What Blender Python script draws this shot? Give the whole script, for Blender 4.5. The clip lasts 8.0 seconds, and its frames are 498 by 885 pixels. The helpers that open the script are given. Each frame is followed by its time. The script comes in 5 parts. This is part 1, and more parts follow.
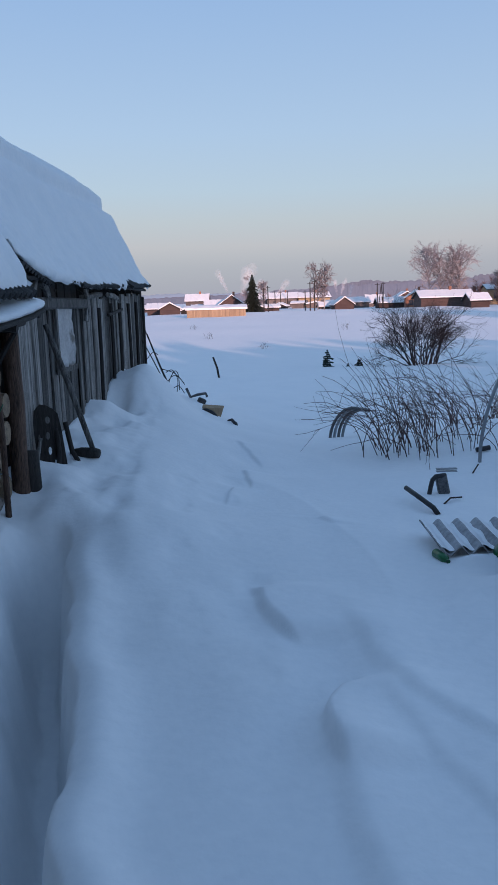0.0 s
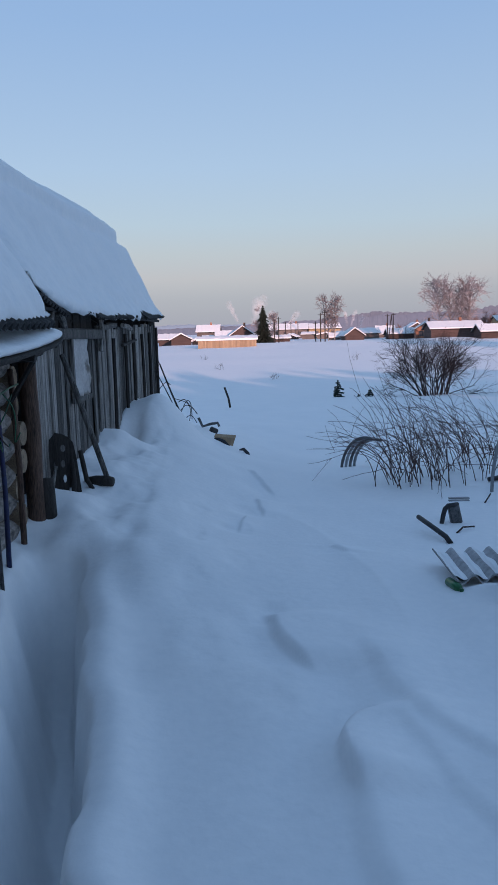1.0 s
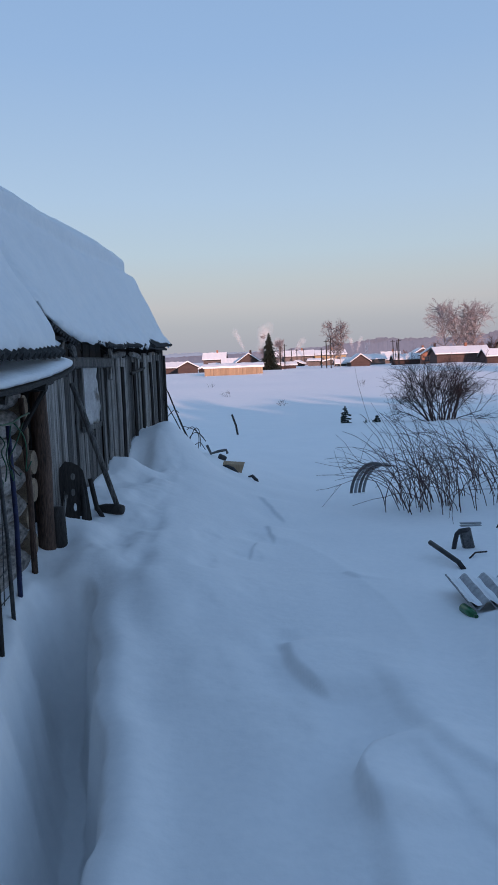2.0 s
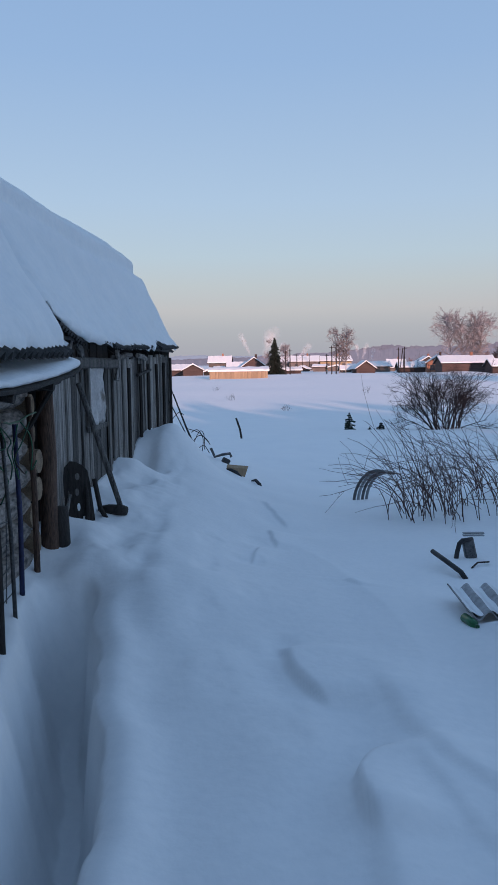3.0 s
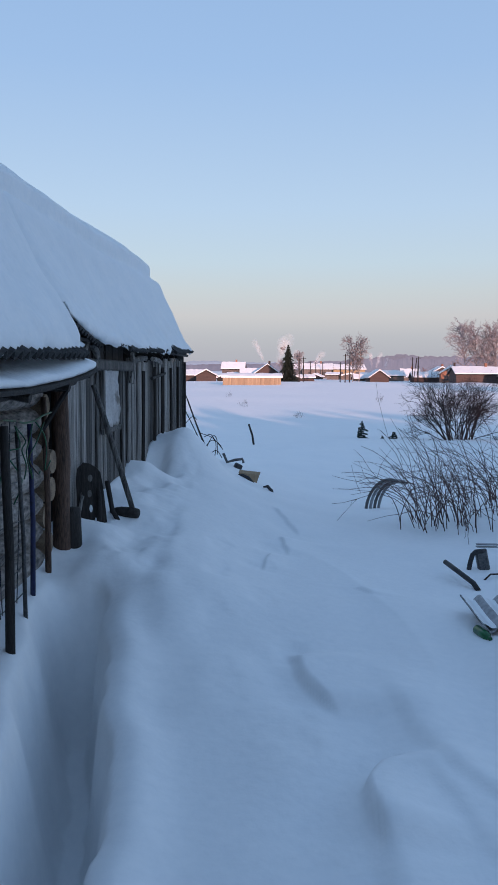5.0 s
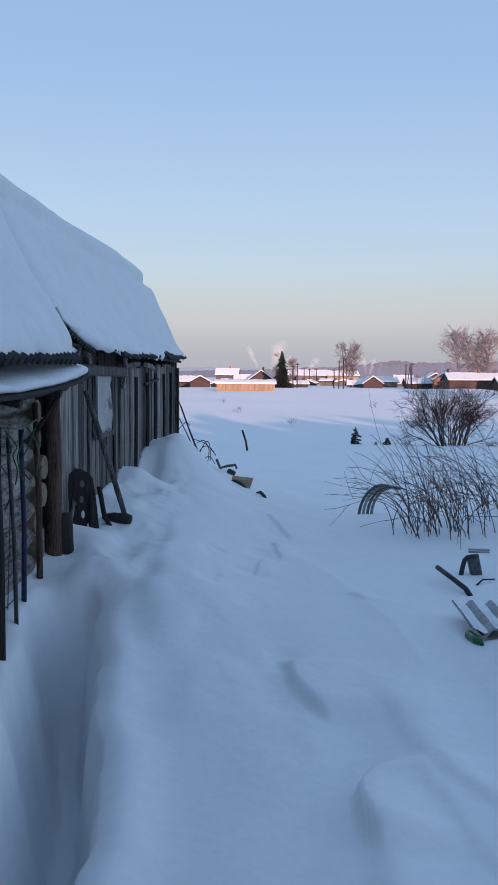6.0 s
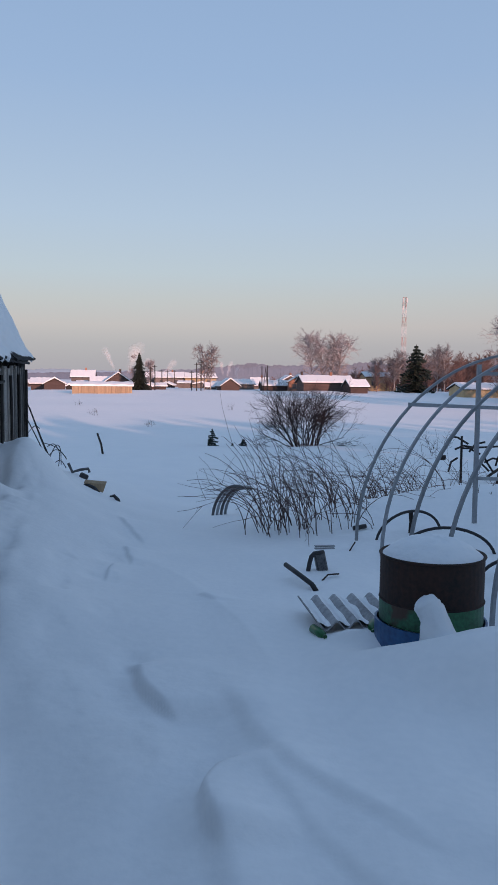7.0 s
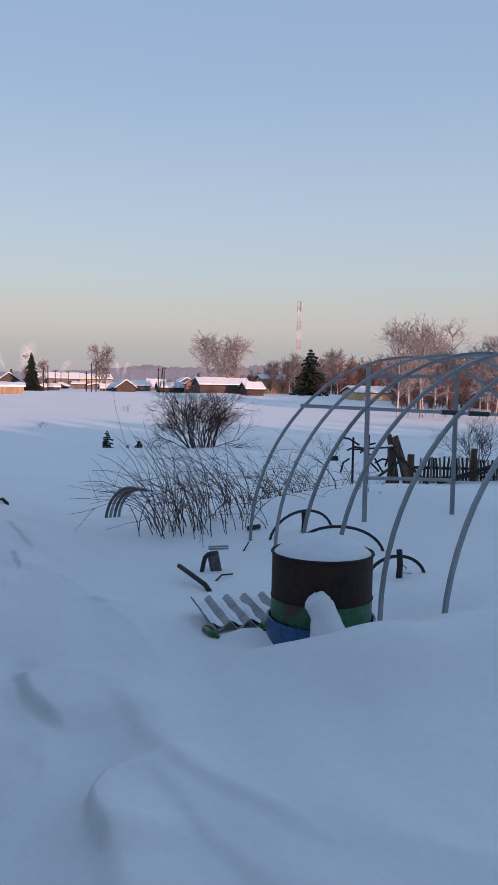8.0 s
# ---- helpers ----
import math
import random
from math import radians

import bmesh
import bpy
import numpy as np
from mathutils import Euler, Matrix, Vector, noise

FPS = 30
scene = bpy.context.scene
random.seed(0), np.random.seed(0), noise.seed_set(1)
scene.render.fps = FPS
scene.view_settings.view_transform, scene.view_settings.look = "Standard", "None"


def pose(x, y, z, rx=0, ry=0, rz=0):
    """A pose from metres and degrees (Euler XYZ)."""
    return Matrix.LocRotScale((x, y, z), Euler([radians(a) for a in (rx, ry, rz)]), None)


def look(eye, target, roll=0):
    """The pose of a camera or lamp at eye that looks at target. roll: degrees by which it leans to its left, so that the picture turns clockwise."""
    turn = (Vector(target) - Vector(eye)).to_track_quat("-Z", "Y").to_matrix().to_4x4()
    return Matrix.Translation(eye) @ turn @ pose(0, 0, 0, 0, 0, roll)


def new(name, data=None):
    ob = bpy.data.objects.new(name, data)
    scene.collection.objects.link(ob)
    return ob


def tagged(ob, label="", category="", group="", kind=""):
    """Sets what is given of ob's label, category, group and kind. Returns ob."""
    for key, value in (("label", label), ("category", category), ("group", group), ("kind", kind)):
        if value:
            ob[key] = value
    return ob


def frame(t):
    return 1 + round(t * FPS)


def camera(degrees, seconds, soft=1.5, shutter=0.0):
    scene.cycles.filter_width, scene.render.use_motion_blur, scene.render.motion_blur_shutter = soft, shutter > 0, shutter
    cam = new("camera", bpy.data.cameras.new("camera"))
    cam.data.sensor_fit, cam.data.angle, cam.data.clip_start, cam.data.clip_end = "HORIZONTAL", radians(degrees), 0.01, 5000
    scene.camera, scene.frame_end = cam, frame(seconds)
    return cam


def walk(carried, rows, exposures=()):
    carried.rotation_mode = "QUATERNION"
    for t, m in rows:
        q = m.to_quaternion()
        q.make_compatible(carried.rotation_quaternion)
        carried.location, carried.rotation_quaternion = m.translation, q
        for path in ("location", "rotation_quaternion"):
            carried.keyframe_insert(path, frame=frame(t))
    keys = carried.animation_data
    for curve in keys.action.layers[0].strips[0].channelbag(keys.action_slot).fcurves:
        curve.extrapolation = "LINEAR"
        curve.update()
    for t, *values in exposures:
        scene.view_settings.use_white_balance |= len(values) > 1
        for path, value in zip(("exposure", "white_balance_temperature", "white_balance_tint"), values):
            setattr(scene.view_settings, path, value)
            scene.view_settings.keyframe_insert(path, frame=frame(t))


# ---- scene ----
# ---- camera ----
cam = camera(35.4, 8.0, soft=1.6)
PATH = [  # seconds, eye, yaw to the left, pitch up, roll
    (0.0, 0.078, 0.043, 1.557, 0.58, -10.14, -1.66),
    (0.5, 0.065, 0.012, 1.564, 0.63, -9.00, -0.95),
    (1.0, 0.057, -0.010, 1.555, 1.28, -7.91, -1.60),
    (1.5, 0.044, -0.006, 1.553, 1.73, -6.61, -2.44),
    (3.0, 0.021, -0.015, 1.557, 1.96, -5.62, -0.79),
    (3.5, 0.013, -0.017, 1.558, 2.13, -5.48, 0.01),
    (4.0, 0.007, -0.008, 1.555, 2.18, -5.25, 0.37),
    (4.5, 0.000, 0.000, 1.550, 2.76, -5.25, 0.48),
    (5.8, 0.012, 0.002, 1.543, 2.83, -4.78, 0.45),
    (6.0, 0.016, 0.002, 1.542, 2.37, -4.69, 0.46),
    (6.2, 0.030, 0.002, 1.541, 0.71, -4.64, 0.55),
    (6.5, 0.053, 0.003, 1.539, -2.97, -4.54, 0.70),
    (7.0, 0.090, -0.009, 1.542, -7.99, -4.44, 0.54),
    (7.5, 0.110, 0.001, 1.535, -12.59, -4.31, 0.82),
    (8.0, 0.120, 0.003, 1.529, -15.57, -4.19, 1.04),
]


def aimed(x, y, z, yaw, pitch, roll):
    a, b = radians(yaw), radians(pitch)
    way = Vector((-math.sin(a) * math.cos(b), math.cos(a) * math.cos(b), math.sin(b)))
    eye = Vector((x, y, z))
    return look(eye, eye + way, roll)


EXPOSURE = [(0.0, 0.04, 6150, 8), (1.5, 0.02, 6250, 8), (3.0, 0.02, 6350, 8), (3.5, 0.01, 6350, 8), (4.0, 0.05, 6400, 8), (4.5, 0.20, 6400, 8), (6.0, 0.20, 6400, 8), (6.5, 0.02, 6500, 9), (7.0, 0.02, 6750, 10), (8.0, 0.06, 6950, 11)]
walk(cam, [(t, aimed(*row)) for t, *row in PATH], EXPOSURE)

# ---- light: low sun behind the viewer, clear twilight sky ahead ----
SUN_AZ, SUN_EL = radians(163), radians(8.0)  # azimuth from +y clockwise, height
world = bpy.data.worlds.new("winter_sky")
scene.world = world
world.use_nodes = True
wn, wl = world.node_tree.nodes, world.node_tree.links
background = wn["Background"]
sky = wn.new("ShaderNodeTexSky")
sky.sky_type = "NISHITA"
sky.sun_disc = False
sky.sun_elevation, sky.sun_rotation = SUN_EL, SUN_AZ
sky.air_density, sky.dust_density, sky.ozone_density = 1.0, 0.6, 2.0
coords = wn.new("ShaderNodeTexCoord")
split = wn.new("ShaderNodeSeparateXYZ")
wl.new(coords.outputs["Generated"], split.inputs[0])
ramp = wn.new("ShaderNodeValToRGB")
# clear sky by height: warm haze at the skyline, pale, then deeper blue overhead
SKY = [(0.00, (0.36, 0.38, 0.50)), (0.025, (0.38, 0.385, 0.49)), (0.045, (0.425, 0.415, 0.50)), (0.07, (0.54, 0.495, 0.535)), (0.10, (0.545, 0.555, 0.59)), (0.135, (0.52, 0.60, 0.69)),
       (0.20, (0.47, 0.59, 0.765)), (0.35, (0.35, 0.50, 0.76)), (0.55, (0.282, 0.435, 0.705)), (1.0, (0.20, 0.322, 0.54))]
while len(ramp.color_ramp.elements) < len(SKY):
    ramp.color_ramp.elements.new(0.5)
for stop, (at_, rgb) in zip(ramp.color_ramp.elements, SKY):
    stop.position, stop.color = at_, (*rgb, 1)
wl.new(split.outputs["Z"], ramp.inputs[0])
dim = wn.new("ShaderNodeMix")
dim.data_type = "RGBA"
dim.inputs[0].default_value = 0.80
scaled = wn.new("ShaderNodeVectorMath")
scaled.operation = "SCALE"
scaled.inputs["Scale"].default_value = 0.12
wl.new(sky.outputs[0], scaled.inputs[0])
wl.new(scaled.outputs[0], dim.inputs[6])
wl.new(ramp.outputs[0], dim.inputs[7])
wl.new(dim.outputs[2], background.inputs[0])
background.inputs[1].default_value = 1.0

sun = new("sun", bpy.data.lights.new("sun", "SUN"))
sun.data.energy, sun.data.angle, sun.data.color = 4.4, radians(0.6), (1.0, 0.58, 0.48)
sun.matrix_world = look((0, 0, 50), Vector((0, 0, 50)) - Vector((math.sin(SUN_AZ) * math.cos(SUN_EL), math.cos(SUN_AZ) * math.cos(SUN_EL), math.sin(SUN_EL))))


# ---- materials ----
def material(name, dark, light, rough=0.8, scale=6.0, stretch=(1, 1, 1), bump=0.3, depth=0.01, metal=0.0, fine=8.0, vary=0.25, spots=None, spot_at=0.6):
    """Two colours mixed by noise at two sizes, with relief; pieces differ a little by Object Info's Random."""
    m = bpy.data.materials.new(name)
    m.use_nodes = True
    n, l = m.node_tree.nodes, m.node_tree.links
    shader = n["Principled BSDF"]
    where = n.new("ShaderNodeTexCoord")
    turn = n.new("ShaderNodeMapping")
    turn.inputs["Scale"].default_value = stretch
    info = n.new("ShaderNodeObjectInfo")
    l.new(where.outputs["Object"], turn.inputs["Vector"])
    shift = n.new("ShaderNodeVectorMath")
    shift.operation = "MULTIPLY_ADD"
    shift.inputs[1].default_value = (1, 1, 1)
    l.new(turn.outputs[0], shift.inputs[0])
    off = n.new("ShaderNodeVectorMath")
    off.operation = "SCALE"
    off.inputs[0].default_value = (17, 31, 23)
    l.new(info.outputs["Random"], off.inputs["Scale"])
    l.new(off.outputs[0], shift.inputs[2])
    big, small = n.new("ShaderNodeTexNoise"), n.new("ShaderNodeTexNoise")
    for tex, s in ((big, scale), (small, scale * fine)):
        tex.inputs["Scale"].default_value = s
        tex.inputs["Detail"].default_value = 5
        l.new(shift.outputs[0], tex.inputs["Vector"])
    mix = n.new("ShaderNodeMath")
    mix.operation = "ADD"
    l.new(big.outputs[0], mix.inputs[0])
    l.new(small.outputs[0], mix.inputs[1])
    rng = n.new("ShaderNodeMapRange")
    rng.inputs["From Min"].default_value, rng.inputs["From Max"].default_value = 0.7, 1.3
    l.new(mix.outputs[0], rng.inputs["Value"])
    col = n.new("ShaderNodeMix")
    col.data_type = "RGBA"
    col.inputs[6].default_value, col.inputs[7].default_value = (*dark, 1), (*light, 1)
    l.new(rng.outputs[0], col.inputs[0])
    out = col.outputs[2]
    if spots:
        blot = n.new("ShaderNodeTexNoise")
        blot.inputs["Scale"].default_value = scale * 0.7
        blot.inputs["Detail"].default_value = 6
        l.new(shift.outputs[0], blot.inputs["Vector"])
        cut = n.new("ShaderNodeMapRange")
        cut.inputs["From Min"].default_value, cut.inputs["From Max"].default_value = spot_at, spot_at + 0.06
        l.new(blot.outputs[0], cut.inputs["Value"])
        over = n.new("ShaderNodeMix")
        over.data_type = "RGBA"
        over.inputs[7].default_value = (*spots, 1)
        l.new(out, over.inputs[6])
        l.new(cut.outputs[0], over.inputs[0])
        out = over.outputs[2]
    hue = n.new("ShaderNodeHueSaturation")
    val = n.new("ShaderNodeMapRange")
    val.inputs["To Min"].default_value, val.inputs["To Max"].default_value = 1 - vary, 1 + vary
    l.new(info.outputs["Random"], val.inputs["Value"])
    l.new(val.outputs[0], hue.inputs["Value"])
    l.new(out, hue.inputs["Color"])
    l.new(hue.outputs[0], shader.inputs["Base Color"])
    shader.inputs["Roughness"].default_value, shader.inputs["Metallic"].default_value = rough, metal
    if bump:
        relief = n.new("ShaderNodeBump")
        relief.inputs["Strength"].default_value, relief.inputs["Distance"].default_value = bump, depth
        l.new(mix.outputs[0], relief.inputs["Height"])
        l.new(relief.outputs[0], shader.inputs["Normal"])
    return m


SNOW = material("snow", (0.86, 0.875, 0.89), (0.92, 0.925, 0.93), 0.75, 1.3, bump=0.2, depth=0.015, fine=14, vary=0.0)
ROOF_SNOW = material("roof_snow", (0.80, 0.83, 0.86), (0.88, 0.89, 0.90), 0.75, 2.0, bump=0.4, depth=0.02, fine=9, vary=0.0)
PLANK = material("weathered_plank", (0.008, 0.007, 0.007), (0.40, 0.375, 0.35), 0.85, 4, (9, 9, 0.22), 0.9, 0.012, fine=5, vary=0.7)
LOG = material("old_log", (0.05, 0.045, 0.042), (0.50, 0.45, 0.41), 0.85, 5, (1, 0.4, 1), 0.6, 0.01, vary=0.25)
LOG_END = material("log_end", (0.12, 0.085, 0.06), (0.32, 0.24, 0.16), 0.85, 18, bump=0.5, depth=0.005, vary=0.2)
POST = material("brown_post", (0.022, 0.013, 0.009), (0.17, 0.10, 0.07), 0.85, 6, (4, 4, 0.4), 0.6, 0.008)
# near black: dark timber, and also the painted-in shade of gaps between boards
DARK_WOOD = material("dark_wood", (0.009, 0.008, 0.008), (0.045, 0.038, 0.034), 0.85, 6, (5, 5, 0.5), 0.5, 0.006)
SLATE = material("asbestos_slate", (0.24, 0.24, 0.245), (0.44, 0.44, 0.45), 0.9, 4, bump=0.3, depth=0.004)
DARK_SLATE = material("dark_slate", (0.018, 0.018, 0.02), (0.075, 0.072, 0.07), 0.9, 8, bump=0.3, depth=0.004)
RUST = material("rusty_iron", (0.007, 0.0035, 0.003), (0.045, 0.016, 0.009), 0.75, 5, bump=0.4, depth=0.003, vary=0.1)
GREEN_PAINT = material("green_paint", (0.010, 0.05, 0.025), (0.025, 0.13, 0.06), 0.5, 7, bump=0.3, depth=0.002, spots=(0.05, 0.025, 0.015), spot_at=0.6)
BLUE_PLASTIC = material("blue_plastic", (0.012, 0.06, 0.16), (0.025, 0.12, 0.28), 0.4, 4, bump=0.1, depth=0.002)
GALVANISED = material("galvanised_steel", (0.24, 0.255, 0.275), (0.31, 0.33, 0.35), 0.5, 4, bump=0.15, depth=0.001, metal=0.35)
BLUE_PAINT = material("dark_blue_paint", (0.010, 0.014, 0.05), (0.02, 0.03, 0.11), 0.6, 8, bump=0.2, depth=0.002)
BLACK_RUBBER = material("black_rubber", (0.012, 0.012, 0.014), (0.035, 0.035, 0.04), 0.6, 10, bump=0.2, depth=0.002)
STEEL = material("dull_steel", (0.05, 0.052, 0.055), (0.15, 0.15, 0.155), 0.5, 10, bump=0.2, depth=0.002, metal=0.5)
TWIG = material("dark_twig", (0.018, 0.011, 0.011), (0.06, 0.036, 0.031), 0.8, 9, bump=0.2, depth=0.002)
CANE = material("raspberry_cane", (0.05, 0.026, 0.024), (0.15, 0.08, 0.065), 0.75, 9, bump=0.2, depth=0.002)
CLOTH = material("pale_sheet", (0.60, 0.58, 0.57), (0.82, 0.80, 0.79), 0.9, 5, bump=0.5, depth=0.01, spots=(0.3, 0.27, 0.24))
BIRCH = material("birch_bark", (0.26, 0.235, 0.22), (0.50, 0.47, 0.45), 0.8, 3, (1, 1, 0.4), 0.3, 0.01, spots=(0.05, 0.045, 0.04), spot_at=0.6)
FROSTED = material("frosted_twig", (0.19, 0.165, 0.17), (0.34, 0.31, 0.315), 0.9, 2, bump=0.0)
THICKET = material("bare_thicket", (0.085, 0.05, 0.046), (0.19, 0.12, 0.105), 0.9, 0.4, bump=0.0)
NEEDLE = material("spruce_needles", (0.008, 0.016, 0.013), (0.028, 0.045, 0.034), 0.9, 1.5, bump=0.0)
# distance haze is mixed into these two colours, bluish to offset the warm sun
HAZED_WOOD = material("hazed_woods", (0.13, 0.16, 0.215), (0.155, 0.185, 0.24), 1.0, 0.03, bump=0.0)
HAZED_HILL = material("hazed_hill", (0.195, 0.285, 0.385), (0.21, 0.30, 0.40), 1.0, 0.01, bump=0.0)
BOARD = material("new_board", (0.27, 0.19, 0.12), (0.42, 0.31, 0.20), 0.8, 3, (3, 3, 0.3), 0.3, 0.01, vary=0.2)
BROWN_LOGS = material("brown_log_wall", (0.045, 0.03, 0.028), (0.10, 0.066, 0.06), 0.85, 1.2, (0.3, 0.3, 6), 0.4, 0.03)
GREY_WALL = material("grey_wall", (0.10, 0.085, 0.08), (0.20, 0.165, 0.15), 0.85, 1.0, bump=0.3, depth=0.02)
YELLOW_WALL = material("yellow_wall", (0.40, 0.29, 0.16), (0.54, 0.41, 0.25), 0.85, 1.0, bump=0.2, depth=0.02)
BRICK = material("brick_wall", (0.24, 0.11, 0.07), (0.36, 0.17, 0.11), 0.85, 1.5, bump=0.3, depth=0.02)
WINDOW = material("dark_window", (0.02, 0.022, 0.03), (0.05, 0.055, 0.07), 0.55, 1, bump=0.0)
WHITE_PAINT = material("white_paint", (0.40, 0.40, 0.42), (0.55, 0.55, 0.56), 0.6, 3, bump=0.1, depth=0.004)
# mast red, paled in the colour itself for the haze in between
HAZED_RED = material("hazed_red_paint", (0.26, 0.15, 0.14), (0.36, 0.21, 0.19), 0.6, 3, bump=0.1, depth=0.004)
GREEN_GLASS = material("green_bottle_plastic", (0.005, 0.07, 0.02), (0.01, 0.16, 0.05), 0.3, 6, bump=0.1, depth=0.002)


# ---- mesh helpers ----
def part(name, bm, mat, parent=None, label="", smooth=False):
    mesh = bpy.data.meshes.new(name)
    bm.to_mesh(mesh)
    bm.free()
    mesh.materials.append(mat)
    if smooth:
        mesh.shade_smooth()
    ob = new(name, mesh)
    if parent:
        ob.parent = parent
    if label:
        ob["label"] = label
    return ob


def from_arrays(name, verts, faces, mat, parent=None, label="", smooth=False):
    mesh = bpy.data.meshes.new(name)
    mesh.from_pydata([tuple(v) for v in verts], [], [tuple(f) for f in faces])
    mesh.materials.append(mat)
    if smooth:
        mesh.shade_smooth()
    ob = new(name, mesh)
    if parent:
        ob.parent = parent
    if label:
        ob["label"] = label
    return ob


def empty(name, at, label, category, group="", turn=0.0):
    ob = new(name)
    ob.matrix_world = pose(*at, 0, 0, turn)
    ob.empty_display_size = 0.1
    return tagged(ob, label, category, group)


def box(bm, centre, size, m=None, bevel=0.0, jitter=0.0, rng=random):
    r = bmesh.ops.create_cube(bm, size=1, matrix=Matrix.Translation(centre) @ Matrix.Diagonal((*size, 1)))
    if jitter:
        for v in r["verts"]:
            v.co += Vector([rng.uniform(-jitter, jitter) for _ in range(3)])
    if bevel:
        es = list({e for v in r["verts"] for e in v.link_edges})
        out = bmesh.ops.bevel(bm, geom=es, offset=bevel, segments=1, affect="EDGES")
        vs = out["verts"]
    else:
        vs = r["verts"]
    if m is not None:
        bmesh.ops.transform(bm, matrix=m, verts=list({v for v in vs} | {v for v in r["verts"] if v.is_valid}))


def tube(bm, path, radii, sides=6, cap=True):
    """A round bar along a path of points, with a radius for each (or one for all)."""
    path = [Vector(p) for p in path]
    if not hasattr(radii, "__len__"):
        radii = [radii] * len(path)
    rings, ref = [], None
    for i, p in enumerate(path):
        way = (path[min(i + 1, len(path) - 1)] - path[max(i - 1, 0)]).normalized()
        if ref is None:
            ref = way.orthogonal().normalized()
        ref = (ref - way * ref.dot(way)).normalized()
        side = way.cross(ref)
        rings.append([bm.verts.new(p + (ref * math.cos(2 * math.pi * k / sides) + side * math.sin(2 * math.pi * k / sides)) * radii[i]) for k in range(sides)])
    for a, b in zip(rings, rings[1:]):
        for k in range(sides):
            bm.faces.new((a[k], a[(k + 1) % sides], b[(k + 1) % sides], b[k]))
    if cap:
        bm.faces.new(rings[0][::-1])
        bm.faces.new(rings[-1])


def bar(name, path, radii, mat, parent=None, label="", sides=8):
    bm = bmesh.new()
    tube(bm, path, radii, sides)
    return part(name, bm, mat, parent, label, smooth=True)


def curl(path, n=5):
    """A path rounded off by a smooth curve through its points."""
    p = [Vector(q) for q in [path[0], *path, path[-1]]]
    return [0.5 * (2 * b + (c - a) * t + (2 * a - 5 * b + 4 * c - d) * t * t + (3 * b - a - 3 * c + d) * t ** 3) for a, b, c, d in zip(p, p[1:], p[2:], p[3:]) for t in np.linspace(0, 1, n, endpoint=False)] + [p[-1]]


def grid_noise(x, y, seed=0):
    """Smooth value noise in -1..1 on arrays."""
    xi, yi = np.floor(x).astype(np.int64), np.floor(y).astype(np.int64)
    fx, fy = x - xi, y - yi
    fx, fy = fx * fx * fx * (fx * (fx * 6 - 15) + 10), fy * fy * fy * (fy * (fy * 6 - 15) + 10)

    def lattice(i, j):
        h = (i * 374761393 + j * 668265263 + seed * 974711) & 0xFFFFFFFF
        h = ((h ^ (h >> 13)) * 1274126177) & 0xFFFFFFFF
        return ((h ^ (h >> 16)) & 0xFFFF) / 32767.5 - 1

    a, b, c, d = lattice(xi, yi), lattice(xi + 1, yi), lattice(xi, yi + 1), lattice(xi + 1, yi + 1)
    return (a * (1 - fx) + b * fx) * (1 - fy) + (c * (1 - fx) + d * fx) * fy


def step(x, a, b):
    t = np.clip((x - a) / (b - a), 0, 1)
    return t * t * (3 - 2 * t)


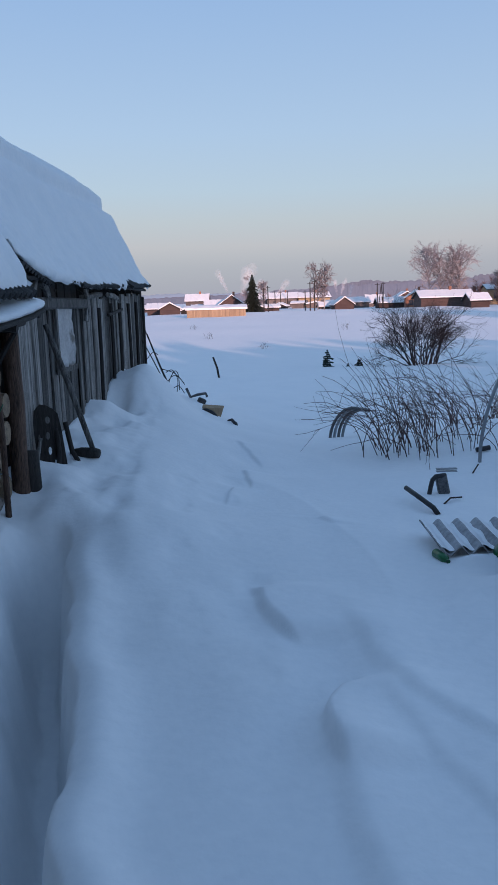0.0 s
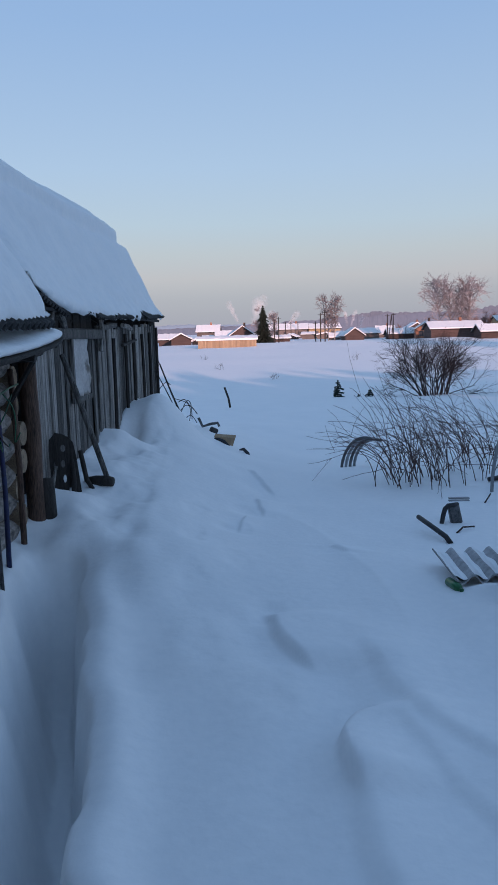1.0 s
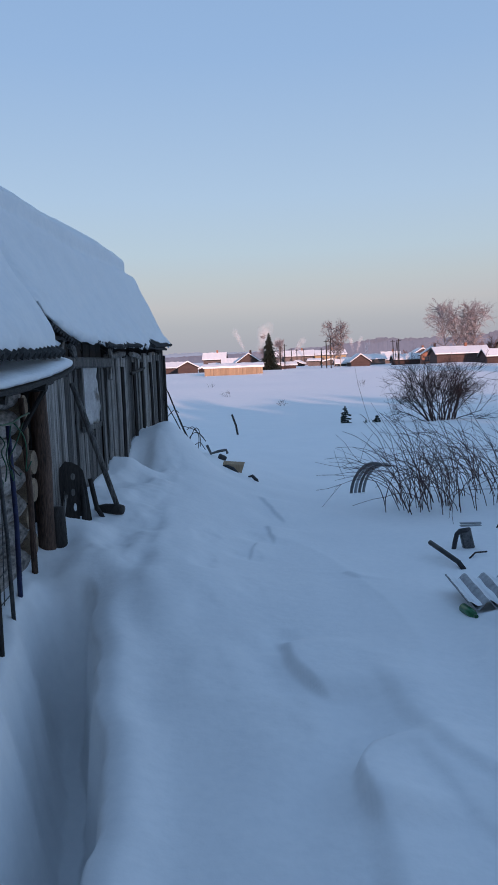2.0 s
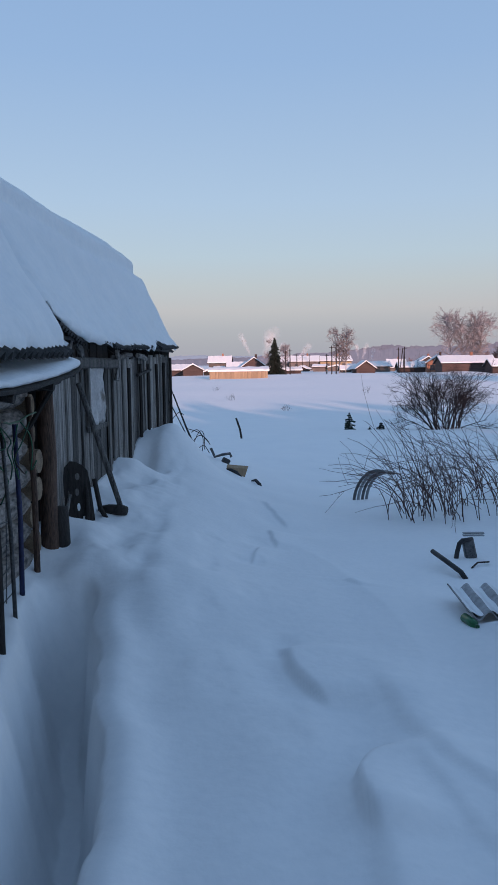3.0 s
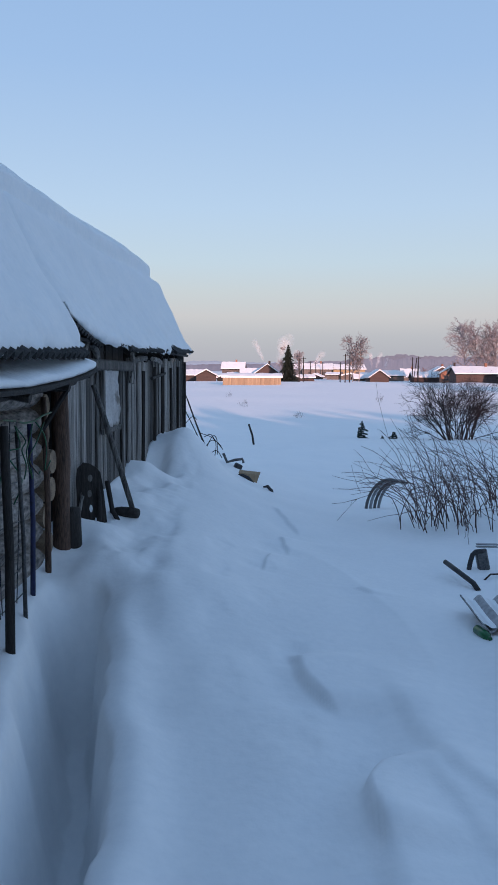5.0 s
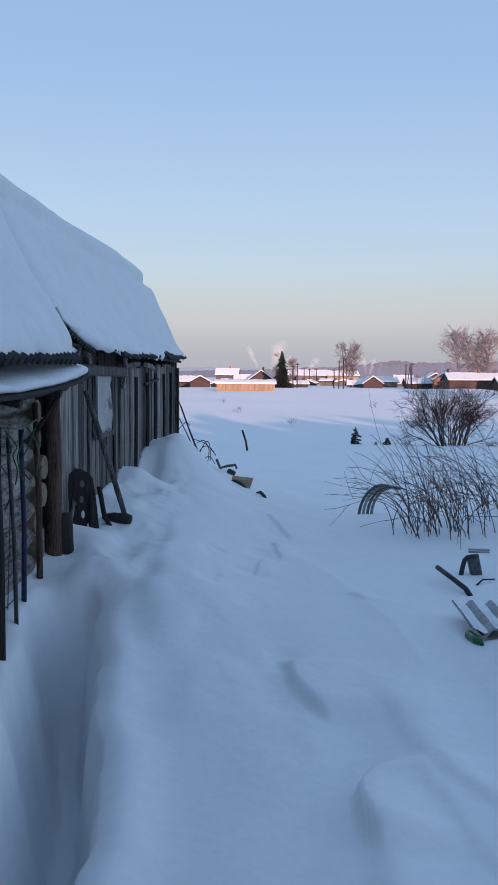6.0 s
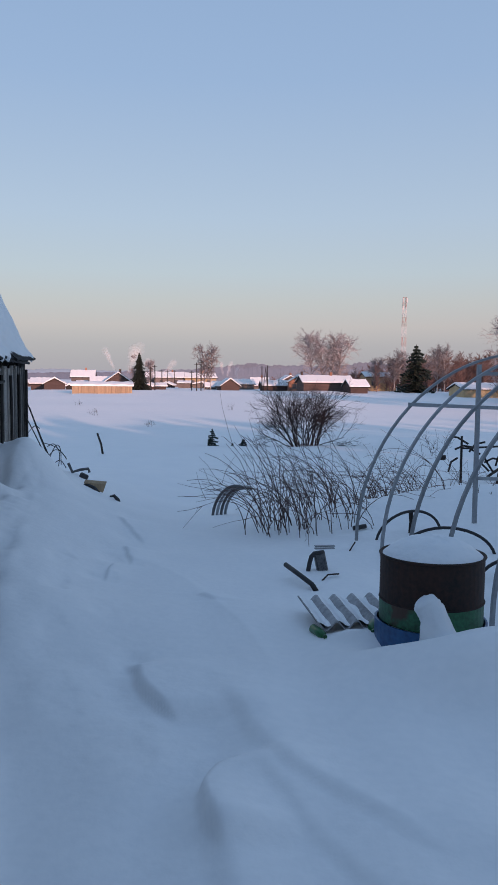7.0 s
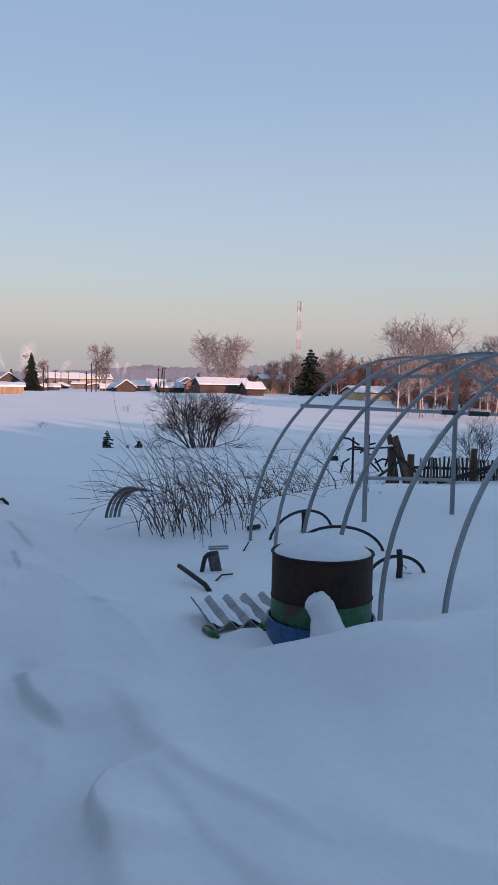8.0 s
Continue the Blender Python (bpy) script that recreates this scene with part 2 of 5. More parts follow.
# ---- the snow-covered ground ----
def ground_height(x, y):
    x, y = np.asarray(x, float), np.asarray(y, float)
    h = np.interp(y, [-400, -5, 5, 7, 9, 13, 20, 28, 46, 62, 100, 120, 150, 180, 250, 600, 4000],
                  [0, 0, 0, -0.06, -0.2, -0.48, -0.62, -0.9, -1.8, -2.05, -1.45, -1.1, -0.55, -0.6, -0.2, 2, 4])
    near = step(y, 60, 20) * step(np.abs(x), 40, 12)
    # broad swells and wind-packed drifts that run with the wind
    h += near * 0.06 * grid_noise(x * 0.55, y * 0.45, 1) * step(y, 0, 2)
    w = x + 0.22 * y
    h += near * 0.020 * grid_noise(w * 1.7, y * 0.50, 2)
    h += near * 0.004 * grid_noise(w * 4.8, y * 2.4, 3)
    h += (1 - near) * 0.12 * grid_noise(x * 0.08, y * 0.11, 5) * step(y, 20, 45)
    h += (1 - near) * 0.30 * grid_noise(x * 0.03, y * 0.06, 6) * step(y, 30, 90) * step(y, 200, 120)
    h += (1 - near) * 0.40 * np.maximum(0, grid_noise(x * 0.11, y * 0.09, 15)) * step(y, 112, 134) * step(y, 190, 160)
    # wind ridges: steep on one side, running with the wind
    bend = 0.5 * grid_noise(x * 0.8, y * 0.6, 21)
    ridge = 1 - np.abs(grid_noise(w * 1.25 + bend, y * 0.33 + 0.4 * bend, 22))
    h += near * 0.022 * ridge ** 3 * step(x, -0.1, 0.6) * step(y, 11, 5)
    h += near * 0.020 * grid_noise(x * 3.1 + bend, y * 1.6, 24) * step(x, -0.8, -0.4) * step(y, 7, 5)
    # scarps where the crust has broken: edge line (y, x), rise, sharpness, width
    for line, rise, sharp, wide in SCARPS:
        ys, xs = [p[0] for p in line], [p[1] for p in line]
        edge = x - np.interp(y, ys, xs) + 0.014 * grid_noise(y * 5.5, x * 3, 25)
        mid, half = (ys[0] + ys[-1]) / 2, (ys[-1] - ys[0]) / 2
        grip = step(np.abs(y - mid), half * 1.25, half * 0.6)
        h += rise * step(edge, -sharp * 0.8, sharp * 0.5) * step(edge, wide, 0.0) ** 1.5 * grip
        h -= rise * 0.25 * np.exp(-((x - np.interp(y, ys, xs) + sharp + 0.10) / 0.13) ** 2) * grip
    for cx, cy, deep, rx, ry in DENTS:
        away = np.sqrt(((x - cx) / rx) ** 2 + ((y - cy) / ry) ** 2) + 0.3 * grid_noise(x * 9, y * 7, 26)
        h -= deep * step(away, 1.1, 0.2)
    # trodden trench beside the log wall, with a sharp far lip
    lip = -0.60 - 0.225 * (y - 2.36) + 0.04 * grid_noise(y * 2.3, y * 0, 7) + 0.015 * grid_noise(y * 7, y * 0, 9)
    fade = step(y, 5.05, 4.55) * step(y, 0.0, 0.6)
    h += 0.06 * np.exp(-((x - lip - 0.10) / 0.12) ** 2) * fade
    h -= 0.82 * step(x, lip + 0.01, lip - 0.11) * step(x, lip - 0.44, lip - 0.20) * fade
    h += 0.12 * step(x, lip - 0.22, lip - 0.52) * step(y, 5.4, 4.6) * step(y, 1.0, 3.0)
    # bank thrown up along the shed: a crest, a lumpy hollow behind it, then up to the wall
    crest = np.interp(y, [3, 4.5, 6, 9, 10.5, 12.5, 14], [-0.62, -0.74, -0.86, -1.08, -1.18, -1.05, -0.9]) + 0.05 * grid_noise(y * 1.6, y * 0, 13)
    top = np.interp(y, [3.4, 4.6, 6, 7.5, 9, 10.5, 12.5, 14.5, 18], [0.0, 0.15, 0.31, 0.41, 0.51, 0.66, 0.60, 0.35, 0.0])
    wall = np.interp(y, [4.6, 5.2, 5.8, 6.5, 7.5, 8.5, 9.5, 10.3, 11.5, 12.5, 14], [0.24, 0.29, 0.38, 0.42, 0.47, 0.55, 0.60, 0.66, 0.66, 0.60, 0.3])
    run = np.interp(y, [4, 9, 12, 18], [0.75, 1.15, 1.35, 2.0])
    side = x - crest
    slope = np.exp(-np.abs(side / run) ** 1.35 * 1.5)
    up = np.clip(-side / (crest + 1.68), 0, 1) ** 1.2
    back = top * (1 - up) + np.maximum(wall - h, 0) * up
    inner = step(y, 4.5, 5.3) * step(y, 16, 13)
    h += np.where(side > 0, top * slope, top * (1 - inner) * step(side, -0.5, 0) + back * inner)
    lump = step(side, 0.12, -0.12) * step(y, 4.4, 5.2) * step(y, 12.5, 10.5)
    h += lump * (0.040 * grid_noise(x * 2.6, y * 1.9, 11) + 0.034 * grid_noise(x * 5.2, y * 3.4, 12) + 0.006 * grid_noise(x * 12, y * 9, 14))
    for cx, cy, high, rx, ry in MOUNDS:
        h += high * np.exp(-(((x - cx) / rx) ** 2 + ((y - cy) / ry) ** 2))
    return h


dent_rng = random.Random(41)  # half-filled old footprints along the way
DENTS = [(-0.10 + 0.16 * (-1) ** k + dent_rng.uniform(-0.08, 0.08) - 0.035 * k, 3.3 + 0.42 * k + dent_rng.uniform(-0.1, 0.1), dent_rng.uniform(0.008, 0.022), dent_rng.uniform(0.10, 0.16), dent_rng.uniform(0.16, 0.28)) for k in range(9)]
SCARPS = [([(3.50, 0.24), (3.6, 0.19), (3.75, 0.13), (3.9, 0.085), (4.0, 0.07), (4.15, 0.05)], 0.060, 0.045, 0.8),
          ([(2.50, 0.345), (2.6, 0.325), (2.75, 0.31), (2.86, 0.318), (2.95, 0.36), (3.08, 0.49)], 0.075, 0.030, 0.7),
          ([(1.4, 0.50), (1.9, 0.40), (2.3, 0.355), (2.7, 0.32)], 0.036, 0.10, 0.6),
          ([(2.3, 1.10), (2.75, 0.83), (2.95, 0.69), (3.3, 0.58), (3.7, 0.50)], 0.030, 0.08, 0.7),
          ([(2.0, 0.90), (2.41, 0.73), (2.98, 0.58)], 0.022, 0.07, 0.5),
          ([(6.45, 0.02), (6.75, -0.01), (7.1, -0.06)], 0.030, 0.03, 0.4), ([(7.4, 0.12), (7.9, 0.02), (8.6, -0.14)], 0.03, 0.04, 0.6),
          ([(5.85, -0.17), (6.1, -0.155), (6.4, -0.12)], 0.030, 0.03, 0.3), ([(5.3, 0.62), (5.4, 0.56), (5.5, 0.50)], 0.018, 0.03, 0.3)]
MOUNDS = [(-1.40, 7.0, 0.05, 0.30, 0.50), (-1.25, 9.95, 0.40, 0.38, 0.66), (-1.60, 9.0, -0.30, 0.22, 0.36), (-1.40, 8.30, 0.09, 0.26, 0.28), (1.42, 3.95, 0.07, 0.22, 0.18),
          (4.6, 9.2, 0.52, 2.6, 1.7), (2.75, 3.85, 0.22, 0.95, 0.40), (1.84, 3.66, 0.21, 0.42, 0.25), (2.45, 4.75, -0.14, 0.5, 0.22), (2.66, 4.74, -0.17, 0.30, 0.13),
          (3.9, 5.2, 0.10, 0.8, 0.7), (1.33, 4.42, 0.045, 0.10, 0.09), (1.50, 4.10, -0.12, 0.13, 0.13)]


def axis(fine_from, fine_to, fine, far, growth):
    mid = list(np.arange(fine_from, fine_to, fine))
    low, high, s = [], [], fine
    a, b = mid[0], mid[-1]
    while -a < far or b < far:
        s *= growth
        if -a < far:
            a -= s
            low.append(a)
        if b < far:
            b += s
            high.append(b)
    return np.array(low[::-1] + mid + high)


gx, gy = axis(-2.0, 2.4, 0.0145, 3000, 1.05), axis(1.6, 8.6, 0.021, 3000, 1.026)
gy = gy[gy > -60]
mx, my = np.meshgrid(gx, gy)
mz = ground_height(mx, my)
nx, ny = len(gx), len(gy)
index = np.arange(nx * ny).reshape(ny, nx)
quads = np.stack([index[:-1, :-1], index[:-1, 1:], index[1:, 1:], index[1:, :-1]], -1).reshape(-1, 4)
ground_mesh = bpy.data.meshes.new("ground")
ground_mesh.from_pydata(np.stack([mx, my, mz], -1).reshape(-1, 3).tolist(), [], quads.tolist())
ground_mesh.materials.append(SNOW)
ground_mesh.shade_smooth()
ground = tagged(new("ground", ground_mesh), "deep wind-drifted white snow covering the yard and the open field", "snow", kind="structure")


def gz(x, y):
    """The snow's height, read from the ground's own grid."""
    i = min(max(int(np.searchsorted(gx, x)) - 1, 0), nx - 2)
    j = min(max(int(np.searchsorted(gy, y)) - 1, 0), ny - 2)
    u, v = min(max((x - gx[i]) / (gx[i + 1] - gx[i]), 0), 1), min(max((y - gy[j]) / (gy[j + 1] - gy[j]), 0), 1)
    return float((mz[j, i] * (1 - u) + mz[j, i + 1] * u) * (1 - v) + (mz[j + 1, i] * (1 - u) + mz[j + 1, i + 1] * u) * v)


# ---- plank shed with a snow-laden roof ----
def corrugated(name, length, slope_len, mat, parent, pitch=0.15, amp=0.022, thick=0.008, steps=8, label=""):
    """A wavy sheet: waves step along local y, ridges run along local x (down the slope)."""
    n = int(length / pitch * steps)
    ys = np.linspace(0, length, n)
    zs = amp * np.cos(ys / pitch * 2 * math.pi)
    verts, faces = [], []
    for zoff in (thick, 0.0):
        for x in (0.0, slope_len):
            verts += [(x, y, z + zoff) for y, z in zip(ys, zs)]
    for i in range(n - 1):
        a, b, c, d = i, n + i, 2 * n + i, 3 * n + i
        faces += [(a, a + 1, b + 1, b), (c, d, d + 1, c + 1), (a, c, c + 1, a + 1), (b, b + 1, d + 1, d)]
    return from_arrays(name, verts, faces, mat, parent, label, smooth=False)


def snow_cap(name, profile, y0, y1, parent, seed, label, sag=None, lift=None):
    """Roof snow: a closed outline in x, z swept along y with uneven faces and rounded ends."""
    pts = []
    for (ax, az), (bx, bz) in zip(profile, profile[1:] + profile[:1]):
        n = max(2, int(math.hypot(bx - ax, bz - az) / 0.04))
        pts += [(ax + (bx - ax) * k / n, az + (bz - az) * k / n) for k in range(n)]
    pts = np.array(pts)
    for _ in range(1):
        pts = 0.5 * pts + 0.25 * (np.roll(pts, 1, 0) + np.roll(pts, -1, 0))
    mid = pts.mean(0)
    ys = np.arange(y0, y1 + 0.001, 0.05)
    rough = np.interp(pts[:, 1] - min(p[1] for p in profile), [0, 0.25, 0.8], [0.024, 0.014, 0.004])
    verts, faces, m = [], [], len(pts)
    normal = np.roll(pts, -1, 0) - np.roll(pts, 1, 0)
    normal = np.stack([normal[:, 1], -normal[:, 0]], -1)
    normal /= np.linalg.norm(normal, axis=1, keepdims=True) + 1e-9
    if ((pts - mid) * normal).sum() < 0:
        normal = -normal
    run = np.concatenate([[0], np.cumsum(np.hypot(*np.diff(pts, axis=0).T))])
    for y in ys:
        end = min(y - y0, y1 - y)
        pull = 0.05 * math.exp(-(end / 0.08) ** 2)
        bump = 0.028 * grid_noise(run * 1.6, np.full(m, y * 1.1), seed) + rough * grid_noise(run * 6, np.full(m, y * 5), seed + 1) + rough * 0.6 * grid_noise(run * 15, np.full(m, y * 12), seed + 2)
        ring = pts + normal * (bump - pull)[:, None]
        low = np.clip((ring[:, 0] + 2.15) / 0.4, 0, 1)
        ring[:, 1] += (lift(y) if lift else 0.0) * low + (sag(y) if sag else 0.0) * (1 - low)
        verts += [(px, y, pz) for px, pz in ring]
    for j in range(len(ys) - 1):
        for i in range(m):
            k = (i + 1) % m
            faces.append((j * m + i, j * m + k, (j + 1) * m + k, (j + 1) * m + i))
    last = (len(ys) - 1) * m
    faces += [tuple(range(m))[::-1], tuple(range(last, last + m))]
    return from_arrays(name, verts, faces, ROOF_SNOW, parent, label, smooth=True)


def shed_lift(y):
    """The eave's waver along the shed: it kicks up beside the log house and sags in the middle."""
    return float(np.interp(y, [5.4, 5.9, 6.65, 7.6, 8.6, 10.2, 12.6], [0.19, 0.09, 0.0, -0.02, -0.03, 0.0, 0.05]))


def ridge_sag(y):
    return float(np.interp(y, [4, 6, 7.5, 8.5, 9.85, 11.7, 12.5], [-0.16, -0.12, -0.07, -0.08, -0.07, 0.02, 0.0]))


SHED_X, EAVE_X, SHED_Y0, SHED_Y1 = -1.67, -1.54, 5.8, 12.4
rng = random.Random(4)
shed = empty("plank_shed", (0, 0, 0), "old grey plank shed with thick snow on its roof", "shed")
walls = []
# backing boxes; their near-black colour stands for shade in the plank gaps
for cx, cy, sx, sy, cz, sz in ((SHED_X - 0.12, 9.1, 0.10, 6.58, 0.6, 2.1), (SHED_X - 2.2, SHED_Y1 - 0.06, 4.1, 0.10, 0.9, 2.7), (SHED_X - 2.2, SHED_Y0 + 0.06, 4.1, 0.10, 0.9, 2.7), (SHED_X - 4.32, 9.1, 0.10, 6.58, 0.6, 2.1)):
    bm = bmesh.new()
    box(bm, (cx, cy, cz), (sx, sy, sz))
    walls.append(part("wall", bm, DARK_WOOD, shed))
shed_wall = walls[0]

roof_deck = bmesh.new()
box(roof_deck, (-2.3, 3.5, -0.045), (4.5, 6.9, 0.03))
roof = part("roof", roof_deck, DARK_WOOD, shed, "dark boarded roof under slate sheets")
roof.matrix_local = Matrix.Translation((EAVE_X + 0.01, 5.55, 1.80)) @ pose(0, 0, 0, 0, 34, 0)
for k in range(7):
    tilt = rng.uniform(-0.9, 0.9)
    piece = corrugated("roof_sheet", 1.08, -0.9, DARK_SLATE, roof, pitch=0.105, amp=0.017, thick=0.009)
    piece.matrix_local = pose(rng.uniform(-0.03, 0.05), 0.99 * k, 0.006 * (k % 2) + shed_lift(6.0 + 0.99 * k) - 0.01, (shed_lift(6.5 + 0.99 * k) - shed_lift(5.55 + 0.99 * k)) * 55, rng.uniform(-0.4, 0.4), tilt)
SHED_SNOW = [(-1.55, 1.79), (-1.575, 1.86), (-1.664, 2.01), (-1.78, 2.276), (-1.918, 2.59), (-1.99, 2.80), (-2.05, 2.93), (-2.185, 2.99), (-2.19, 3.19), (-2.34, 3.31), (-2.79, 3.58), (-3.24, 3.76),
             (-3.69, 3.92), (-4.59, 4.20), (-5.0, 4.24), (-5.0, 3.95), (-3.0, 2.78), (-1.75, 1.92)]
snow_cap("roof_snow", SHED_SNOW, 5.56, 12.52, shed, 21, "thick smooth slab of snow", sag=ridge_sag, lift=shed_lift)


# ---- log house ----
log_house = empty("log_house", (0, 0, 0), "old log outbuilding with snow-covered slate roof", "house")
HOUSE_X, HOUSE_Y1 = -1.74, 5.62
# core box, coloured near black as the shade between the logs
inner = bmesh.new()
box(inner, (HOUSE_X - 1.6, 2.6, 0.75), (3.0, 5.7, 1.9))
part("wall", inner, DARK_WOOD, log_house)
# its planks, beam, rafters and the sheet over the opening
y = SHED_Y0 + 0.02
while y < SHED_Y1 - 0.03:
    wide = min(rng.choice((0.10, 0.13, 0.15, 0.17, 0.20)), SHED_Y1 - y)
    top = (1.56 if y < 8.15 else 1.70 + shed_lift(y)) + rng.uniform(-0.03, 0.02)
    proud = rng.uniform(0.0, 0.034)
    bm = bmesh.new()
    box(bm, (SHED_X - 0.055 + proud, y + wide / 2, top / 2), (0.026, wide - rng.uniform(0.012, 0.045), top), bevel=0.005)
    for v in bm.verts:
        v.co.y += 0.012 * math.sin(v.co.z * 1.7 + y * 9) * (v.co.z / top)
    part("plank", bm, PLANK, shed_wall)
    y += wide
for k in range(24):  # boards of the far gable end, edge on
    bm = bmesh.new()
    box(bm, (SHED_X - 0.06 - 0.16 * k, SHED_Y1 + 0.012, 0.95 + 0.05 * k), (0.145, 0.025, 1.75 + 0.10 * k), bevel=0.004)
    part("plank", bm, PLANK, shed_wall)
bm = bmesh.new()  # short beam over the covered opening, dark boards above it
box(bm, (SHED_X + 0.014, 7.15, 1.605), (0.06, 2.25, 0.10), bevel=0.012, jitter=0.012, rng=rng)
part("beam", bm, PLANK, shed)
for k in range(9):
    bm = bmesh.new()
    box(bm, (SHED_X - 0.075, 5.95 + 0.26 * k, 1.70 + 0.5 * shed_lift(5.95 + 0.26 * k)), (0.03, 0.22, 0.20), bevel=0.004, jitter=0.01, rng=rng)
    part("infill_board", bm, DARK_WOOD, shed)
for ya, za, yb, zb in ((6.1, 1.60, 6.38, 1.80), (6.55, 1.78, 6.75, 1.62), (8.3, 1.66, 9.05, 1.70), (9.5, 1.70, 10.1, 1.66), (8.2, 1.42, 8.28, 1.74)):
    bm = bmesh.new()
    tube(bm, [(SHED_X + 0.02, ya, za), (SHED_X + 0.03, (ya + yb) / 2, (za + zb) / 2 + 0.01), (SHED_X + 0.02, yb, zb)], [0.03, 0.034, 0.028], 6)
    part("batten", bm, PLANK, shed)
for k in range(13):
    y = 5.62 + 0.57 * k
    bm = bmesh.new()
    box(bm, (0, 0, 0), (0.5, 0.05, 0.07), bevel=0.006)
    bmesh.ops.transform(bm, matrix=Matrix.Translation((SHED_X - 0.28, y, 1.85 + shed_lift(y))) @ pose(0, 0, 0, 0, 34, 0), verts=bm.verts)
    part("rafter", bm, DARK_WOOD, shed)
bm = bmesh.new()  # dark gable panel, added to fill the gap beside the log house
face = bm.faces.new([bm.verts.new((a, 5.74, b)) for a, b in ((-3.0, 1.0), (-1.64, 1.0), (-1.64, 1.92), (-3.0, 2.75))])
out = bmesh.ops.extrude_face_region(bm, geom=[face])
bmesh.ops.translate(bm, vec=(0, 0.04, 0), verts=[g for g in out["geom"] if isinstance(g, bmesh.types.BMVert)])
bmesh.ops.recalc_face_normals(bm, faces=bm.faces[:])
part("gable_board", bm, DARK_WOOD, shed)
bm = bmesh.new()  # corner post
box(bm, (SHED_X + 0.0, SHED_Y1 + 0.03, 0.8), (0.09, 0.06, 1.8), bevel=0.008)
part("corner_post", bm, DARK_WOOD, shed)
bm = bmesh.new()
n = 14
grid = [[bm.verts.new((SHED_X + 0.016 + 0.012 * math.sin(i * 1.3 + j * 0.5) + 0.004 * math.sin(j * 2.1), 7.0 + 0.62 * i / n, 1.02 + 0.55 * j / n - 0.03 * (i / n) ** 2 * (j == 0))) for i in range(n + 1)] for j in range(n + 1)]
for j in range(n):
    for i in range(n):
        bm.faces.new((grid[j][i], grid[j][i + 1], grid[j + 1][i + 1], grid[j + 1][i]))
bmesh.ops.solidify(bm, geom=bm.faces[:], thickness=0.008)
part("window_sheet", bm, CLOTH, shed, "pale sheet nailed over the opening", smooth=True)
for (ya, za), (yb, zb) in (((6.95, 1.0), (7.68, 1.0)), ((6.95, 1.6), (7.68, 1.6)), ((6.97, 1.0), (6.97, 1.6)), ((7.66, 1.0), (7.66, 1.6))):
    bm = bmesh.new()
    box(bm, (SHED_X + 0.014, (ya + yb) / 2, (za + zb) / 2), (0.03, abs(yb - ya) + 0.05, abs(zb - za) + 0.05), bevel=0.005)
    part("window_frame", bm, PLANK, shed)
# split and crooked battens hung on the shed's front
for ya, yb, za, zb in ((8.9, 8.95, 0.5, 1.55), (9.7, 9.72, 0.6, 1.6), (10.3, 10.33, 0.5, 1.6), (11.1, 11.06, 0.6, 1.6), (11.75, 11.8, 0.6, 1.62), (9.5, 10.5, 1.46, 1.52)):
    bm = bmesh.new()
    tube(bm, [(SHED_X + 0.012, ya, za), (SHED_X + 0.016, (ya + yb) / 2, (za + zb) / 2), (SHED_X + 0.012, yb, zb)], 0.022, 5)
    part("batten", bm, DARK_WOOD, shed)

# log walls: round logs along the side, crossing log ends at the corner
for k in range(9):
    z0 = -0.12 + 0.19 * k
    bm = bmesh.new()
    tube(bm, [(HOUSE_X - 0.02 + 0.01 * math.sin(k * 2.1 + i), y0, z0 + 0.006 * math.sin(i + k)) for i, y0 in enumerate((0.2, 1.6, 2.9, 4.2, 5.22))], [0.098, 0.1, 0.097, 0.1, 0.102], 12)
    part("log", bm, LOG, log_house, smooth=False)
    bm = bmesh.new()
    tube(bm, [(HOUSE_X - 0.6, 5.25, z0 + 0.09), (HOUSE_X + 0.02, 5.25, z0 + 0.095), (HOUSE_X + 0.115 + 0.03 * math.sin(k * 1.7), 5.25, z0 + 0.095)], [0.1, 0.096, 0.082], 12)
    part("log_end", bm, LOG_END, log_house, "sawn end of a crossing log")
bm = bmesh.new()
tube(bm, [(-1.600, 5.43, 0.1), (-1.605, 5.44, 0.5), (-1.595, 5.43, 0.9), (-1.605, 5.44, 1.40)], [0.066, 0.060, 0.064, 0.058], 12)
part("corner_post", bm, POST, log_house, "reddish-brown upright log", smooth=True)
bm = bmesh.new()
tube(bm, [(-1.545, 5.52, 0.1), (-1.55, 5.52, 0.45), (-1.55, 5.53, 0.56)], [0.072, 0.066, 0.06], 12)
part("stump", bm, DARK_WOOD, log_house, smooth=True)
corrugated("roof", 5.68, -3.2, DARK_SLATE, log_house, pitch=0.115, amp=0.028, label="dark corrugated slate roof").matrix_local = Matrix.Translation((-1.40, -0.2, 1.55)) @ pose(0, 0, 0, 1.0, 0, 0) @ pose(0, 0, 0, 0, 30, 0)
HOUSE_SNOW = [(-1.43, 1.66), (-1.435, 1.75), (-1.47, 1.84), (-1.534, 1.975), (-1.632, 2.13), (-1.742, 2.31), (-1.90, 2.57), (-2.03, 2.82), (-2.17, 2.97), (-2.22, 3.03), (-2.79, 3.42), (-3.4, 3.66), (-4.2, 3.86), (-4.2, 3.3), (-3.2, 2.70), (-1.75, 1.86)]
snow_cap("roof_snow", HOUSE_SNOW, -0.2, 5.57, log_house, 31, "thick rounded slab of snow", lift=lambda y: -0.03 * (5.4 - y) / 1.6 if y > 0 else -0.10)
# narrow lean-to roof under the eave
lean_to = log_house
CAN = [(2.0, 1.42), (3.54, 1.442), (3.93, 1.446), (4.42, 1.4665), (5.05, 1.512), (5.66, 1.595)]


